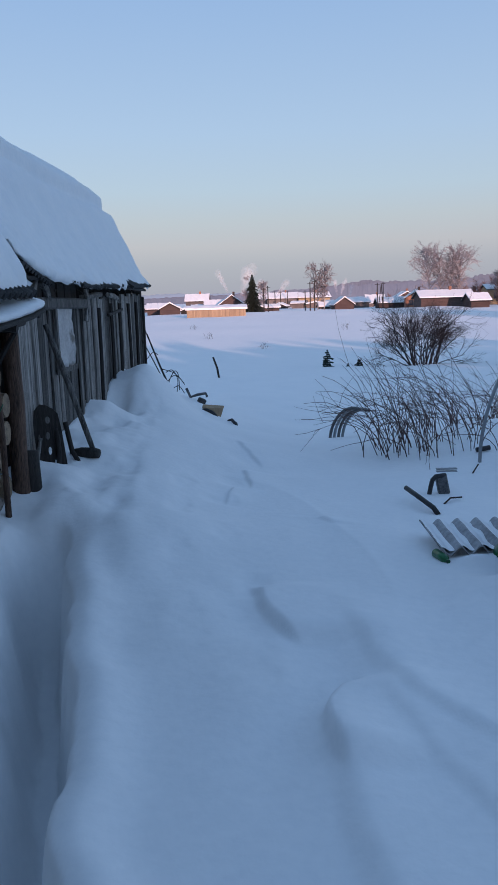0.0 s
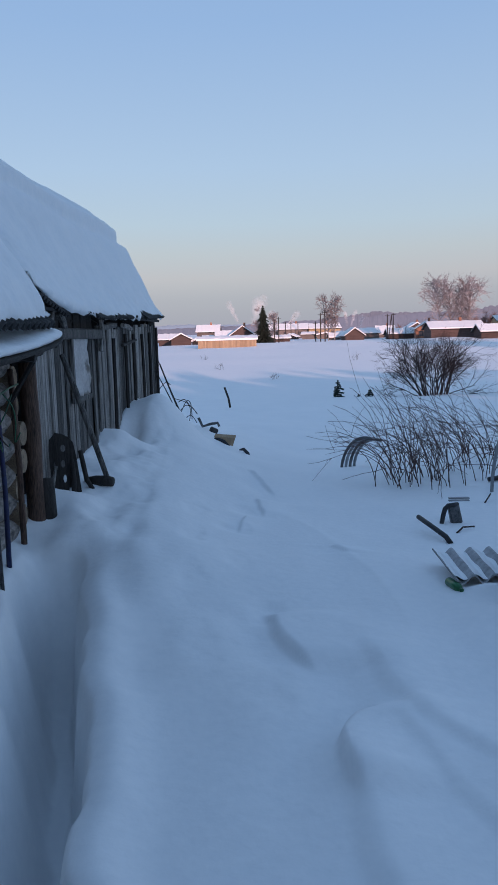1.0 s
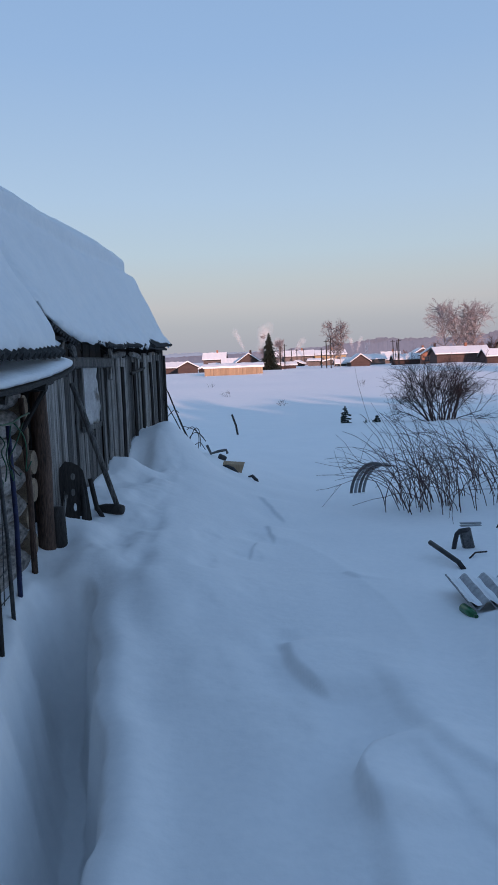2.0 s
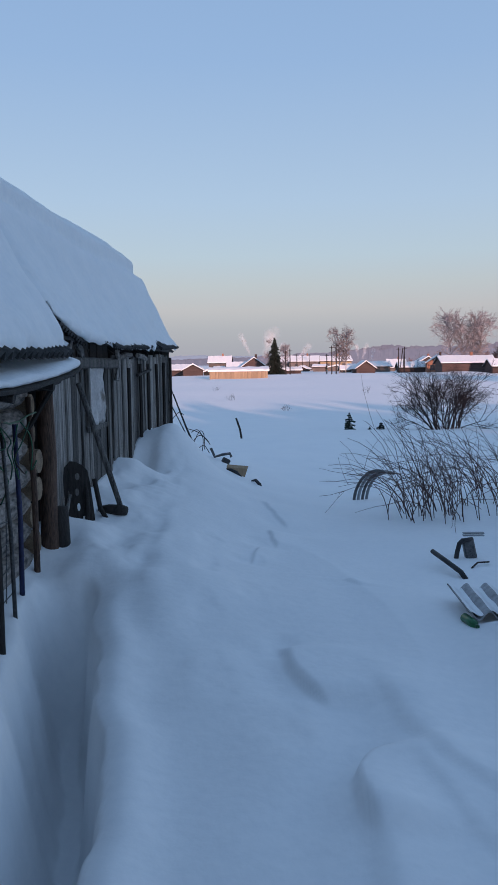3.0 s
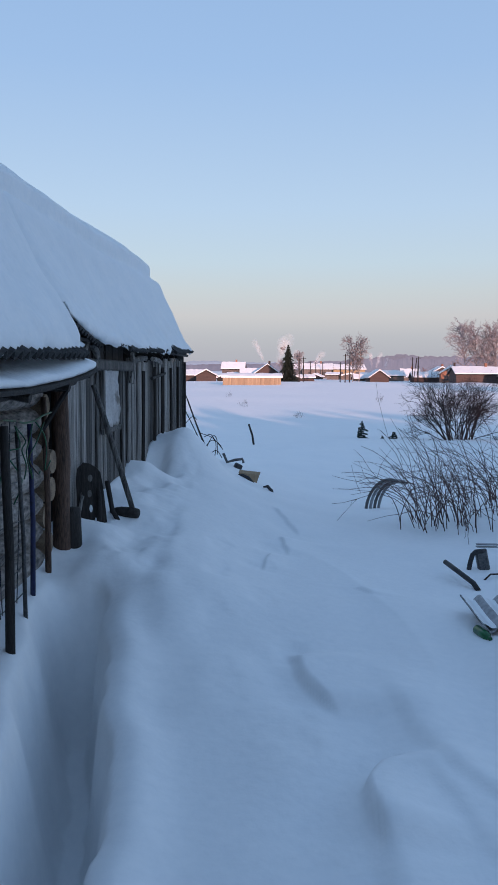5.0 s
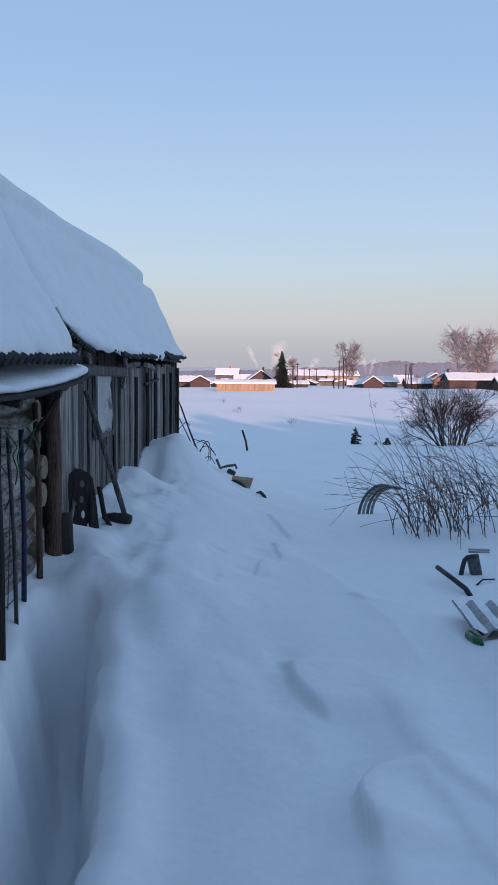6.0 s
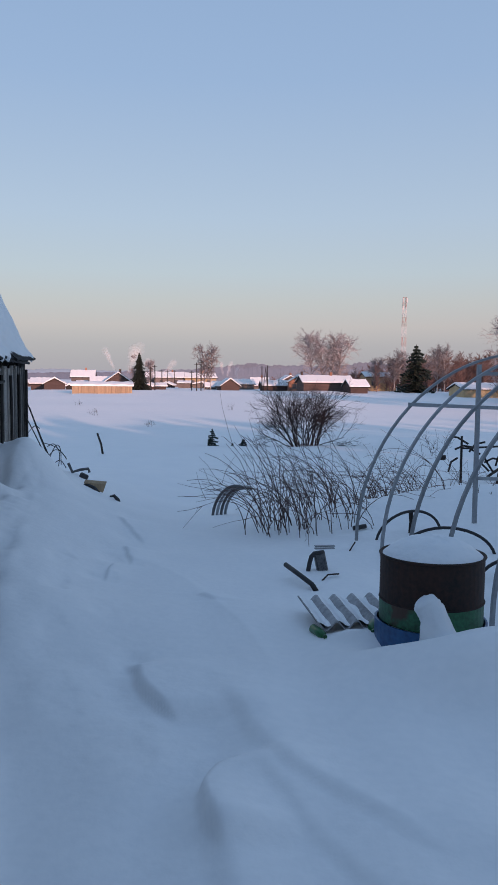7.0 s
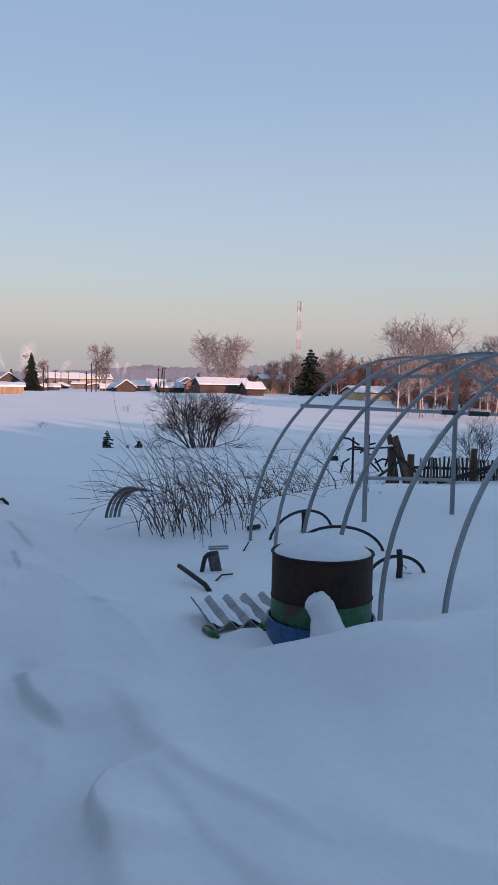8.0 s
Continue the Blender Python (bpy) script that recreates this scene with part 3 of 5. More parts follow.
def canopy_z(y):
    return float(np.interp(y, [c[0] for c in CAN], [c[1] for c in CAN]))


def canopy_edge(y):
    return -1.32 if y < 5.3 else -1.32 - 0.14 * ((y - 5.3) / 0.36) ** 2


def strip(name, thick, lift, mat, inset, wave, label=""):
    bm = bmesh.new()
    rows = []
    for i in range(40):
        y = 2.0 + 3.66 * i / 39
        e, z0 = canopy_edge(y) - inset, canopy_z(y) + lift
        w = wave * (math.sin(y * 9) + 0.6 * math.sin(y * 23 + 1))
        rows.append([bm.verts.new(p) for p in ((e, y, z0 + w * 0.3), (e + 0.01, y, z0 + thick * 0.6 + w), (e - 0.05, y, z0 + thick + w), (-1.85, y, z0 + thick + 0.10 + w), (-1.85, y, z0 + 0.10))])
    for a, b in zip(rows, rows[1:]):
        for k in range(5):
            bm.faces.new((a[k], a[(k + 1) % 5], b[(k + 1) % 5], b[k]))
    bm.faces.new(rows[0])
    bm.faces.new(rows[-1][::-1])
    bmesh.ops.recalc_face_normals(bm, faces=bm.faces[:])
    return part(name, bm, mat, lean_to, label, smooth=mat is ROOF_SNOW)


lean_to = strip("lean_to_roof", 0.035, -0.02, DARK_WOOD, 0.0, 0.0, "dark boarded lean-to roof")
strip("lean_to_snow", 0.040, 0.016, ROOF_SNOW, 0.008, 0.006, "thin crust of snow")
for y in (2.4, 3.2, 4.05, 4.8, 5.5):
    bm = bmesh.new()
    tube(bm, [(canopy_edge(y) - 0.03, y, canopy_z(y) - 0.05), (-1.85, y, canopy_z(y) + 0.04)], 0.03, 6)
    part("bearer", bm, DARK_WOOD, lean_to)
bm = bmesh.new()
tube(bm, [(-1.52, 2.1, 1.36), (-1.52, 3.9, 1.395), (-1.52, 5.5, 1.47)], 0.026, 8)
part("eave_pole", bm, DARK_WOOD, lean_to)
bm = bmesh.new()
tube(bm, [(-1.42, 5.0, 1.43), (-1.62, 5.1, 1.16)], 0.018, 6)
part("brace", bm, DARK_WOOD, lean_to)

# unseen house back added behind the viewer to close the place and block sun
bm = bmesh.new()
back = [(-7.5, -0.5), (11.0, -0.5), (11.0, 4.6), (1.5, 7.4), (-7.5, 4.8)]
face = bm.faces.new([bm.verts.new((a, -8.0, b)) for a, b in back])
out = bmesh.ops.extrude_face_region(bm, geom=[face])
bmesh.ops.translate(bm, vec=(0, -0.25, 0), verts=[g for g in out["geom"] if isinstance(g, bmesh.types.BMVert)])
bmesh.ops.recalc_face_normals(bm, faces=bm.faces[:])
tagged(part("wall_south", bm, PLANK), "unseen weathered plank house wall added to close and shade the yard", "wall", kind="structure")


# ---- tools and poles along the log wall ----
def pole(name, a, b, r, mat, label, bend=0.01, sink=0.12):
    a, b = Vector(a), Vector(b)
    a = a - (b - a).normalized() * sink
    mid = (a + b) / 2 + Vector((bend, bend * 0.5, 0))
    return tagged(bar(name, [a, a.lerp(mid, 0.5), mid, mid.lerp(b, 0.5), b], [r, r * 0.98, r * 0.95, r * 0.92, r * 0.88], mat, label=label), category="pole", group="poles leaning on the log wall")


STAKES = [((-1.365, 3.72), (-1.404, 3.80, 1.27), 0.026, "dark wooden pole leaning under the lean-to roof"),
          ((-1.475, 4.27), (-1.527, 4.33, 1.20), 0.013, "thin dark iron rod leaning on the log wall"),
          ((-1.554, 4.64), (-1.577, 4.70, 1.22), 0.017, "dark blue-painted pole leaning under the lean-to roof"),
          ((-1.590, 5.07), (-1.630, 5.15, 1.37), 0.022, "brown wooden stake leaning on the log wall")]
for (x0, y0), tip, r, text in STAKES:
    pole("leaning_pole", (x0, y0, gz(x0, y0)), tip, r, STEEL if "iron" in text else POST if "brown" in text else BLUE_PAINT if "blue" in text else DARK_WOOD, text)

netting = empty("wire_netting", (0, 0, 0), "loose wire netting hung on the log wall", "netting")
nr = random.Random(9)
for k in range(13):
    y = 3.1 + 0.115 * k
    bm = bmesh.new()
    tube(bm, [(-1.58 + 0.015 * math.sin(k), y + 0.05 * math.sin(3 * j / 6 + k), 0.15 + 1.1 * j / 6) for j in range(7)], 0.0035, 4)
    part("wire", bm, STEEL, netting)
for k in range(8):
    bm = bmesh.new()
    tube(bm, [(-1.575, 3.05 + 1.5 * j / 6, 0.22 + 0.14 * k + 0.03 * math.sin(j + k)) for j in range(7)], 0.0035, 4)
    part("wire", bm, STEEL, netting)
bm = bmesh.new()
tube(bm, [(-1.46, 3.0 + 0.16 * j, 1.27 + 0.02 * math.sin(j * 1.3)) for j in range(12)], 0.006, 5)
tagged(part("green_rope", bm, GREEN_PAINT), "faded green rope strung between the poles", "rope")

tw = random.Random(15)
twine = empty("tangled_twine", (-1.56, 4.4, 0.9), "tangle of faded green twine hung on the poles", "twine")
for k in range(7):
    y0 = 4.05 + 0.13 * k
    pts = [(0.03 + tw.uniform(-0.03, 0.03), y0 - 4.4 + tw.uniform(-0.08, 0.08), 0.33 - 0.09 * j * tw.uniform(0.7, 1.3)) for j in range(5)]
    bar("strand", curl(pts, 4), 0.0045, GREEN_PAINT, twine, sides=5)

shovel = empty("snow_pusher", (-1.33, 6.40, gz(-1.33, 6.40)), "long-handled wooden snow pusher leaning on the shed", "tool")
base = Vector((-1.33, 6.40, gz(-1.33, 6.40) + 0.035))
bar("handle", [(0.045, 0.0, 0.03), (-0.12, 0.07, 0.52), (-0.315, 0.17, 1.05)], [0.022, 0.026, 0.023], PLANK, shovel)
shovel.location = base
bm = bmesh.new()
tube(bm, [(-0.12, 0.02, -0.01), (-0.05, 0.0, -0.005), (0.06, -0.01, -0.008), (0.10, -0.02, -0.012)], [0.036, 0.046, 0.046, 0.038], 10)
part("head", bm, DARK_WOOD, shovel, "short dark wooden head", smooth=True)
bm = bmesh.new()
tube(bm, [(-0.145, 0.025, -0.005), (-0.11, 0.02, 0.0)], [0.02, 0.028], 8)
part("head_cap", bm, STEEL, shovel)

def plate(name, outlines, thick, mat, parent, label=""):
    """A flat board cut to an outline (x, z), with holes through it."""
    shape = bpy.data.curves.new(name, "CURVE")
    shape.dimensions, shape.fill_mode, shape.extrude, shape.bevel_depth = "2D", "BOTH", thick / 2, 0.003
    for pts in outlines:
        line = shape.splines.new("POLY")
        line.points.add(len(pts) - 1)
        line.use_cyclic_u = True
        for p, (a, b) in zip(line.points, pts):
            p.co = (a, b, 0, 1)
    source = bpy.data.objects.new(name, shape)
    mesh = bpy.data.meshes.new_from_object(source)
    bpy.data.objects.remove(source)
    mesh.transform(pose(0, 0, 0, 90, 0, 0))
    mesh.materials.clear()
    mesh.materials.append(mat)
    ob = new(name, mesh)
    ob.parent = parent
    if label:
        ob["label"] = label
    return ob


bx, by = -1.56, 6.15
bench = empty("broken_bench", (bx, by, gz(bx, by) - 0.03), "black broken wooden bench with round holes leaning on the shed", "bench", turn=14)
oval = [(math.cos(a), math.sin(a)) for a in np.linspace(0, 2 * math.pi, 12, endpoint=False)]
outline = [(-0.11, -0.05), (-0.115, 0.16), (-0.125, 0.36), (-0.115, 0.45), (-0.07, 0.50), (-0.02, 0.49), (0.03, 0.46), (0.065, 0.42), (0.085, 0.30), (0.10, 0.16), (0.12, -0.05), (0.075, -0.05), (0.06, 0.05), (0.02, 0.06), (0.005, -0.05)]
plate("back_board", [outline] + [[(cx + rx * a, cz + rz * b) for a, b in oval] for cx, cz, rx, rz in ((-0.015, 0.375, 0.022, 0.032), (-0.02, 0.25, 0.02, 0.034), (-0.01, 0.13, 0.016, 0.036), (-0.085, 0.22, 0.012, 0.05))], 0.03, DARK_WOOD, bench).rotation_euler = (radians(-8), 0, 0)
for path in ([(0.05, -0.05, -0.06), (0.06, -0.02, 0.12), (0.05, 0.04, 0.30)], [(0.22, 0.10, -0.02), (0.16, 0.10, 0.10), (0.12, 0.10, 0.34)]):
    bar("leg", path, 0.021, DARK_WOOD, bench, sides=6)
bar("brace", [(-0.12, -0.06, -0.03), (-0.10, -0.05, 0.12), (-0.075, -0.02, 0.24)], 0.014, PLANK, bench, sides=6)

# ---- rods and scrap on the bank past the shed's corner ----
def on_snow(x, y, up=0.0):
    return (x, y, gz(x, y) + up)


rods = empty("reinforcing_rods", on_snow(-1.0, 11.2), "bundle of thin rusty rods leaning on the shed's corner", "rods")
for dx, dz, bend in ((0.0, 0.0, 0.03), (0.05, -0.12, 0.05), (-0.03, -0.22, -0.03)):
    a, b = Vector((-1.64 + dx, 12.35, 1.24 + dz)), Vector((-1.02 + dx, 10.9, gz(-1.02 + dx, 10.9) - 0.1))
    bm = bmesh.new()
    tube(bm, [a.lerp(b, k / 6) + Vector((0, 0, -bend * math.sin(k / 6 * math.pi))) for k in range(7)], 0.008, 5)
    ob = part("rod", bm, DARK_WOOD, rods)
    ob.matrix_parent_inverse = rods.matrix_world.inverted()
LOOPS = [[(-1.05, 10.6, 0.0), (-1.1, 10.6, 0.12), (-1.02, 10.62, 0.30), (-0.96, 10.6, 0.26), (-0.95, 10.6, 0.05)],
         [(-1.12, 10.4, -0.02), (-1.02, 10.4, 0.10), (-0.93, 10.4, 0.08), (-0.86, 10.42, -0.02)],
         [(-1.62, 12.3, 0.72), (-1.5, 12.25, 0.84), (-1.42, 12.2, 0.80)],
         [(-1.30, 11.5, 0.3), (-1.1, 11.4, 0.24), (-0.95, 11.3, 0.1)],
         [(-1.22, 11.0, 0.16), (-1.10, 10.9, 0.05), (-0.98, 10.8, 0.10), (-0.90, 10.75, 0.0)],
         [(-1.16, 10.9, 0.30), (-1.06, 10.8, 0.34), (-0.98, 10.7, 0.22), (-1.00, 10.7, 0.02)]]
for k, path in enumerate(LOOPS):
    zero = 0.0 if k == 2 else gz(path[0][0], path[0][1])
    tagged(bar("bent_wire", curl([(x, y, z + zero) for x, y, z in path]), 0.0055, DARK_WOOD, label="rusty bent wire sticking out of the snow", sides=5), category="wire", group="bent wires by the shed")
x0, y0 = -0.92, 12.2
tagged(bar("bent_pipe", [on_snow(x0 - 0.08, y0, 0.14), on_snow(x0 - 0.02, y0, 0.02), on_snow(x0 + 0.10, y0, 0.10), on_snow(x0 + 0.22, y0, 0.17), on_snow(x0 + 0.24, y0, 0.12)], 0.022, STEEL, label="bent grey pipe half buried in snow"), category="pipe")
bm = bmesh.new()
box(bm, (0, 0, 0), (0.12, 0.09, 0.09), bevel=0.015)
bmesh.ops.transform(bm, matrix=Matrix.Translation(on_snow(-0.76, 12.1, 0.03)) @ pose(0, 0, 0, 10, 25, 30), verts=bm.verts)
tagged(part("iron_scrap", bm, BLACK_RUBBER), "small black lump of scrap in the snow", "scrap")
scrap = empty("scrap_board", on_snow(-0.55, 11.25, 0.0), "tilted brown plywood offcut stuck in the snow", "board", turn=-4)
bm = bmesh.new()
face = bm.faces.new([bm.verts.new(p) for p in ((-0.15, 0, 0.10), (-0.10, 0, -0.02), (0.09, 0.02, -0.12), (0.155, 0.03, 0.07))])
out = bmesh.ops.extrude_face_region(bm, geom=[face])
bmesh.ops.translate(bm, vec=(0.01, 0.05, 0.035), verts=[g for g in out["geom"] if isinstance(g, bmesh.types.BMVert)])
bmesh.ops.recalc_face_normals(bm, faces=bm.faces[:])
part("board", bm, BOARD, scrap)
bm = bmesh.new()
tube(bm, [(-0.15, -0.01, 0.07), (-0.08, -0.03, 0.065), (0.0, -0.05, 0.03), (0.06, -0.07, -0.03), (0.12, -0.10, -0.11)], [0.012, 0.022, 0.026, 0.024, 0.012], 8)
part("edge_strip", bm, BLACK_RUBBER, scrap, "curved black rubber strip", smooth=True)
bm = bmesh.new()
cx, cy = -0.27, 11.0
tube(bm, [(cx - 0.06, cy, gz(cx, cy) + 0.04), (cx, cy, gz(cx, cy) + 0.05), (cx + 0.06, cy - 0.03, gz(cx, cy) - 0.01), (cx + 0.09, cy - 0.05, gz(cx, cy) - 0.06)], [0.01, 0.024, 0.026, 0.01], 8)
tagged(part("rubber_scrap", bm, BLACK_RUBBER, smooth=True), "curved black rubber scrap in the snow", "scrap")
tagged(bar("stick", [on_snow(-1.05, 25.0, -0.15), on_snow(-1.12, 25.0, 0.3), on_snow(-1.24, 25.0, 0.66)], [0.035, 0.033, 0.03], DARK_WOOD, label="dark stick standing aslant in the snowfield"), category="stick")

# coil of ribbed pipe by the canes
coil = empty("ribbed_hose_coil", on_snow(1.18, 10.2), "coil of grey ribbed hose half buried in snow", "hose")
for k in range(4):
    bm = bmesh.new()
    r = 0.36 - 0.012 * k
    pts = [(0.16 - r * 0.85 * math.cos(a) + 0.05 * k, 0.05 * k - 0.3 * r * math.cos(a), -0.05 + 1.2 * r * math.sin(a)) for a in np.linspace(-0.3, 1.95, 18)]
    tube(bm, pts, [0.018 + 0.003 * (i % 2) for i in range(18)], 8)
    part("loop", bm, (STEEL, GALVANISED)[k % 2], coil, smooth=True)

# ---- barrel, tub, slate and bits beside it ----
BX, BY = 1.785, 4.30


def ring_wall(bm, r, thick, z0, z1, n=48, dents=0.0, rise=None):
    loops = []
    for rr, zz in ((r, z0), (r, z1), (r - thick, z1), (r - thick, z0)):
        loops.append([bm.verts.new(((rr + dents * math.sin(5 * 2 * math.pi * k / n + zz * 3)) * math.cos(2 * math.pi * k / n), (rr + dents * math.sin(5 * 2 * math.pi * k / n + zz * 3)) * math.sin(2 * math.pi * k / n), zz)) for k in range(n)])
    for a, b in zip(loops, loops[1:] + loops[:1]):
        for k in range(n):
            bm.faces.new((a[k], a[(k + 1) % n], b[(k + 1) % n], b[k]))


def dome(bm, r, high, n=40, rings=12, seed=3):
    rows = []
    for i in range(rings + 1):
        s = i / rings
        rows.append([bm.verts.new((r * s * math.cos(2 * math.pi * k / n), r * s * math.sin(2 * math.pi * k / n),
                                   high * (1 - s ** 2.4) + 0.018 * noise.noise(Vector((9 * s * math.cos(2 * math.pi * k / n), 9 * s * math.sin(2 * math.pi * k / n), seed))) * (1 - s * 0.6))) for k in range(n)])
    for a, b in zip(rows, rows[1:]):
        for k in range(n):
            bm.faces.new((a[k], b[k], b[(k + 1) % n], a[(k + 1) % n]))
    bmesh.ops.remove_doubles(bm, verts=rows[0], dist=0.001)


barrel = empty("steel_barrel", (BX, BY, 0.0), "rusty steel barrel with a green painted band, capped with snow", "barrel")
for name, r, z0, z1, mat, text in (("body", 0.300, 0.285, 0.55, RUST, "rusty brown sheet steel"), ("painted_band", 0.301, 0.165, 0.289, GREEN_PAINT, "scuffed green paint"), ("foot", 0.325, -0.25, 0.166, BLUE_PLASTIC, "blue plastic drum foot")):
    bm = bmesh.new()
    ring_wall(bm, r, 0.012, z0, z1, dents=0.0025)
    part(name, bm, mat, barrel, text, smooth=False)
for z0 in (0.55, 0.29):
    bm = bmesh.new()
    tube(bm, [(0.301 * math.cos(a), 0.301 * math.sin(a), z0) for a in np.linspace(0, 2 * math.pi, 49)], 0.008 if z0 > 0.5 else 0.005, 6, cap=False)
    part("rim" if z0 > 0.5 else "hoop", bm, RUST, barrel, smooth=True)
bm = bmesh.new()
dome(bm, 0.292, 0.11)
bmesh.ops.translate(bm, vec=(0, 0, 0.546), verts=bm.verts)
tagged(part("barrel_snow", bm, ROOF_SNOW, smooth=True), "rounded cap of snow lying on the barrel", "snow").location = (BX, BY, 0)
bm = bmesh.new()  # the lump leans and narrows to a blunt crusted tip
tube(bm, curl([(0.05, 0.0, -0.20), (0.035, 0.0, -0.06), (0.01, 0.01, 0.06), (-0.03, 0.015, 0.145), (-0.055, 0.01, 0.185)], 6), list(np.interp(np.linspace(0, 1, 25), [0, 0.3, 0.55, 0.8, 0.95, 1], [0.16, 0.105, 0.078, 0.068, 0.050, 0.015])), 20)
for v in bm.verts:
    v.co += Vector((1, 0.7, 1)) * 0.02 * noise.noise(v.co * 9) + Vector((1, 1, 1)) * 0.007 * noise.noise(v.co * 34)
tagged(part("snow_lump", bm, ROOF_SNOW, smooth=True), "upright lump of crusted snow against the barrel", "snow").location = (1.665, 3.94, 0.20)

slate = empty("slate_sheet", (1.15, 4.50, 0.02), "broken corrugated asbestos slate sheet dusted with snow", "slate", turn=3)
sheet = corrugated("sheet", 0.52, 0.48, SLATE, slate, pitch=0.125, amp=0.026, thick=0.009, steps=14)
lie = pose(0, 0.48, 0.078, 0, 0, -90) @ pose(0, 0, 0, 0, 4, 0)
sheet.matrix_local = lie
verts, faces = [], []  # snow blown into the troughs of the sheet
ys = np.linspace(0.006, 0.514, 60)
for k, x in enumerate(np.linspace(0.01, 0.47, 12)):
    fill = 0.0 + 0.007 * math.sin(k * 0.9) * np.cos(ys * 9) + 0.004 * np.sin(ys * 31 + k)
    verts += [(x, y, z) for y, z in zip(ys, np.maximum(0.026 * np.cos(ys / 0.125 * 2 * math.pi) + 0.004, 0.016 * np.cos((ys - 0.012) / 0.125 * 2 * math.pi) + 0.016 + 0.5 * fill))]
for k in range(11):
    faces += [(k * 60 + i, k * 60 + i + 1, k * 60 + i + 61, k * 60 + i + 60) for i in range(59)]
from_arrays("snow_dusting", verts, faces, SNOW, slate, "thin snow in the troughs", smooth=True).matrix_local = lie
for cx, cy, cz, rot, s in ((1.17, 4.46, 0.035, 12, 0.62), (1.50, 4.47, 0.055, -20, 1.0)):
    bottle = empty("plastic_bottle", (cx, cy, cz), "bright green plastic bottle under the slate sheet", "bottle", "green bottles under the slate", turn=rot)
    bm = bmesh.new()
    tube(bm, [(0, 0.20 * s, 0), (0, 0.04 * s, 0), (0, 0.0, 0), (0, -0.03 * s, 0), (0, -0.05 * s, 0)], [0.045 * s, 0.045 * s, 0.043 * s, 0.030 * s, 0.017 * s], 14)
    part("body", bm, GREEN_GLASS, bottle, smooth=True)
    bm = bmesh.new()
    tube(bm, [(0, -0.05 * s, 0), (0, -0.075 * s, 0)], 0.02 * s, 12)
    part("cap", bm, GREEN_GLASS, bottle)

PIPE = [(1.246, 6.05, 0.085), (1.30, 5.84, 0.065), (1.365, 5.62, 0.035), (1.385, 5.55, 0.0)]
tagged(bar("pipe_length", PIPE, 0.019, BLACK_RUBBER, label="dark steel pipe jutting out of the snow", sides=12), category="pipe")
frame_ob = empty("bent_pipe_stand", on_snow(1.50, 6.18), "bent black pipe frame holding a grey block in snow", "frame")
bar("bent_tube", [(-0.05, 0.0, -0.06), (-0.03, 0.0, 0.06), (-0.015, 0.0, 0.12), (0.01, 0.0, 0.145), (0.05, 0.0, 0.15), (0.09, 0.02, 0.15)], 0.019, BLACK_RUBBER, frame_ob, sides=10)
bm = bmesh.new()
box(bm, (0.075, 0.03, 0.07), (0.09, 0.07, 0.17), bevel=0.012)
bmesh.ops.rotate(bm, cent=(0.07, 0.03, 0.05), matrix=Matrix.Rotation(radians(-12), 3, "Y"), verts=bm.verts)
part("block", bm, STEEL, frame_ob)
for dz in (0.165, 0.185):
    bm = bmesh.new()
    box(bm, (0.12, 0.10, dz), (0.17, 0.04, 0.009), bevel=0.002)
    part("slat", bm, GALVANISED, frame_ob)
tagged(bar("thin_twig", [on_snow(1.50, 5.85, 0.0), on_snow(1.56, 5.9, 0.03), on_snow(1.66, 5.95, 0.02)], 0.007, TWIG, label="thin curved twig on the snow", sides=5), category="twig", group="twigs on the snow")
tagged(bar("thin_twig", [on_snow(2.02, 6.95, 0.0), on_snow(2.10, 7.05, 0.06)], 0.007, TWIG, label="thin twig sticking out of the snow", sides=5), category="twig", group="twigs on the snow")

# ---- greenhouse frame ----
greenhouse = empty("greenhouse_frame", (2.21, 7.35, 0.0), "bare galvanised steel greenhouse frame standing in snow", "greenhouse")
GO, GU, GV = Vector((2.21, 7.35, 0)), Vector((0.99, 0.142, 0)), Vector((0.142, -0.99, 0))


def gh(u, v, z):
    p = GU * (u - 0.068 * v) + GV * v
    return Vector((p.x, p.y, z))


def profile(bm, path, wide, deep, across):
    """A rectangular steel section along a path; across: the section's width direction."""
    path, rings = [Vector(p) for p in path], []
    across = Vector(across).normalized()
    for i, p in enumerate(path):
        way = (path[min(i + 1, len(path) - 1)] - path[max(i - 1, 0)]).normalized()
        up = way.cross(across).normalized()
        rings.append([bm.verts.new(p + across * sx * wide / 2 + up * sy * deep / 2) for sx, sy in ((1, 1), (-1, 1), (-1, -1), (1, -1))])
    for a, b in zip(rings, rings[1:]):
        for k in range(4):
            bm.faces.new((a[k], a[(k + 1) % 4], b[(k + 1) % 4], b[k]))
    bm.faces.new(rings[0][::-1])
    bm.faces.new(rings[-1])


for k, push in enumerate((-0.012, -0.013, -0.055, -0.064, -0.044, 0.0)):  # the arches stand a little out of line
    bm = bmesh.new()
    pts = [gh(push, 0.66 * k, -0.3)] + [gh(push + 1.87 - 1.87 * math.cos(a), 0.66 * k, 1.86 * math.sin(a)) for a in np.linspace(0, math.pi, 41)] + [gh(push + 3.74, 0.66 * k, -0.3)]
    profile(bm, pts, 0.027, 0.024, GV)
    part("arch", bm, GALVANISED, greenhouse)
for u0, z1 in ((1.30, 1.64), (2.44, 1.66)):
    bm = bmesh.new()
    profile(bm, [gh(u0, 0, -0.2), gh(u0, 0, z1 * 0.5), gh(u0, 0, z1 + 0.1)], 0.042, 0.03, GU)
    part("door_post", bm, GALVANISED, greenhouse)
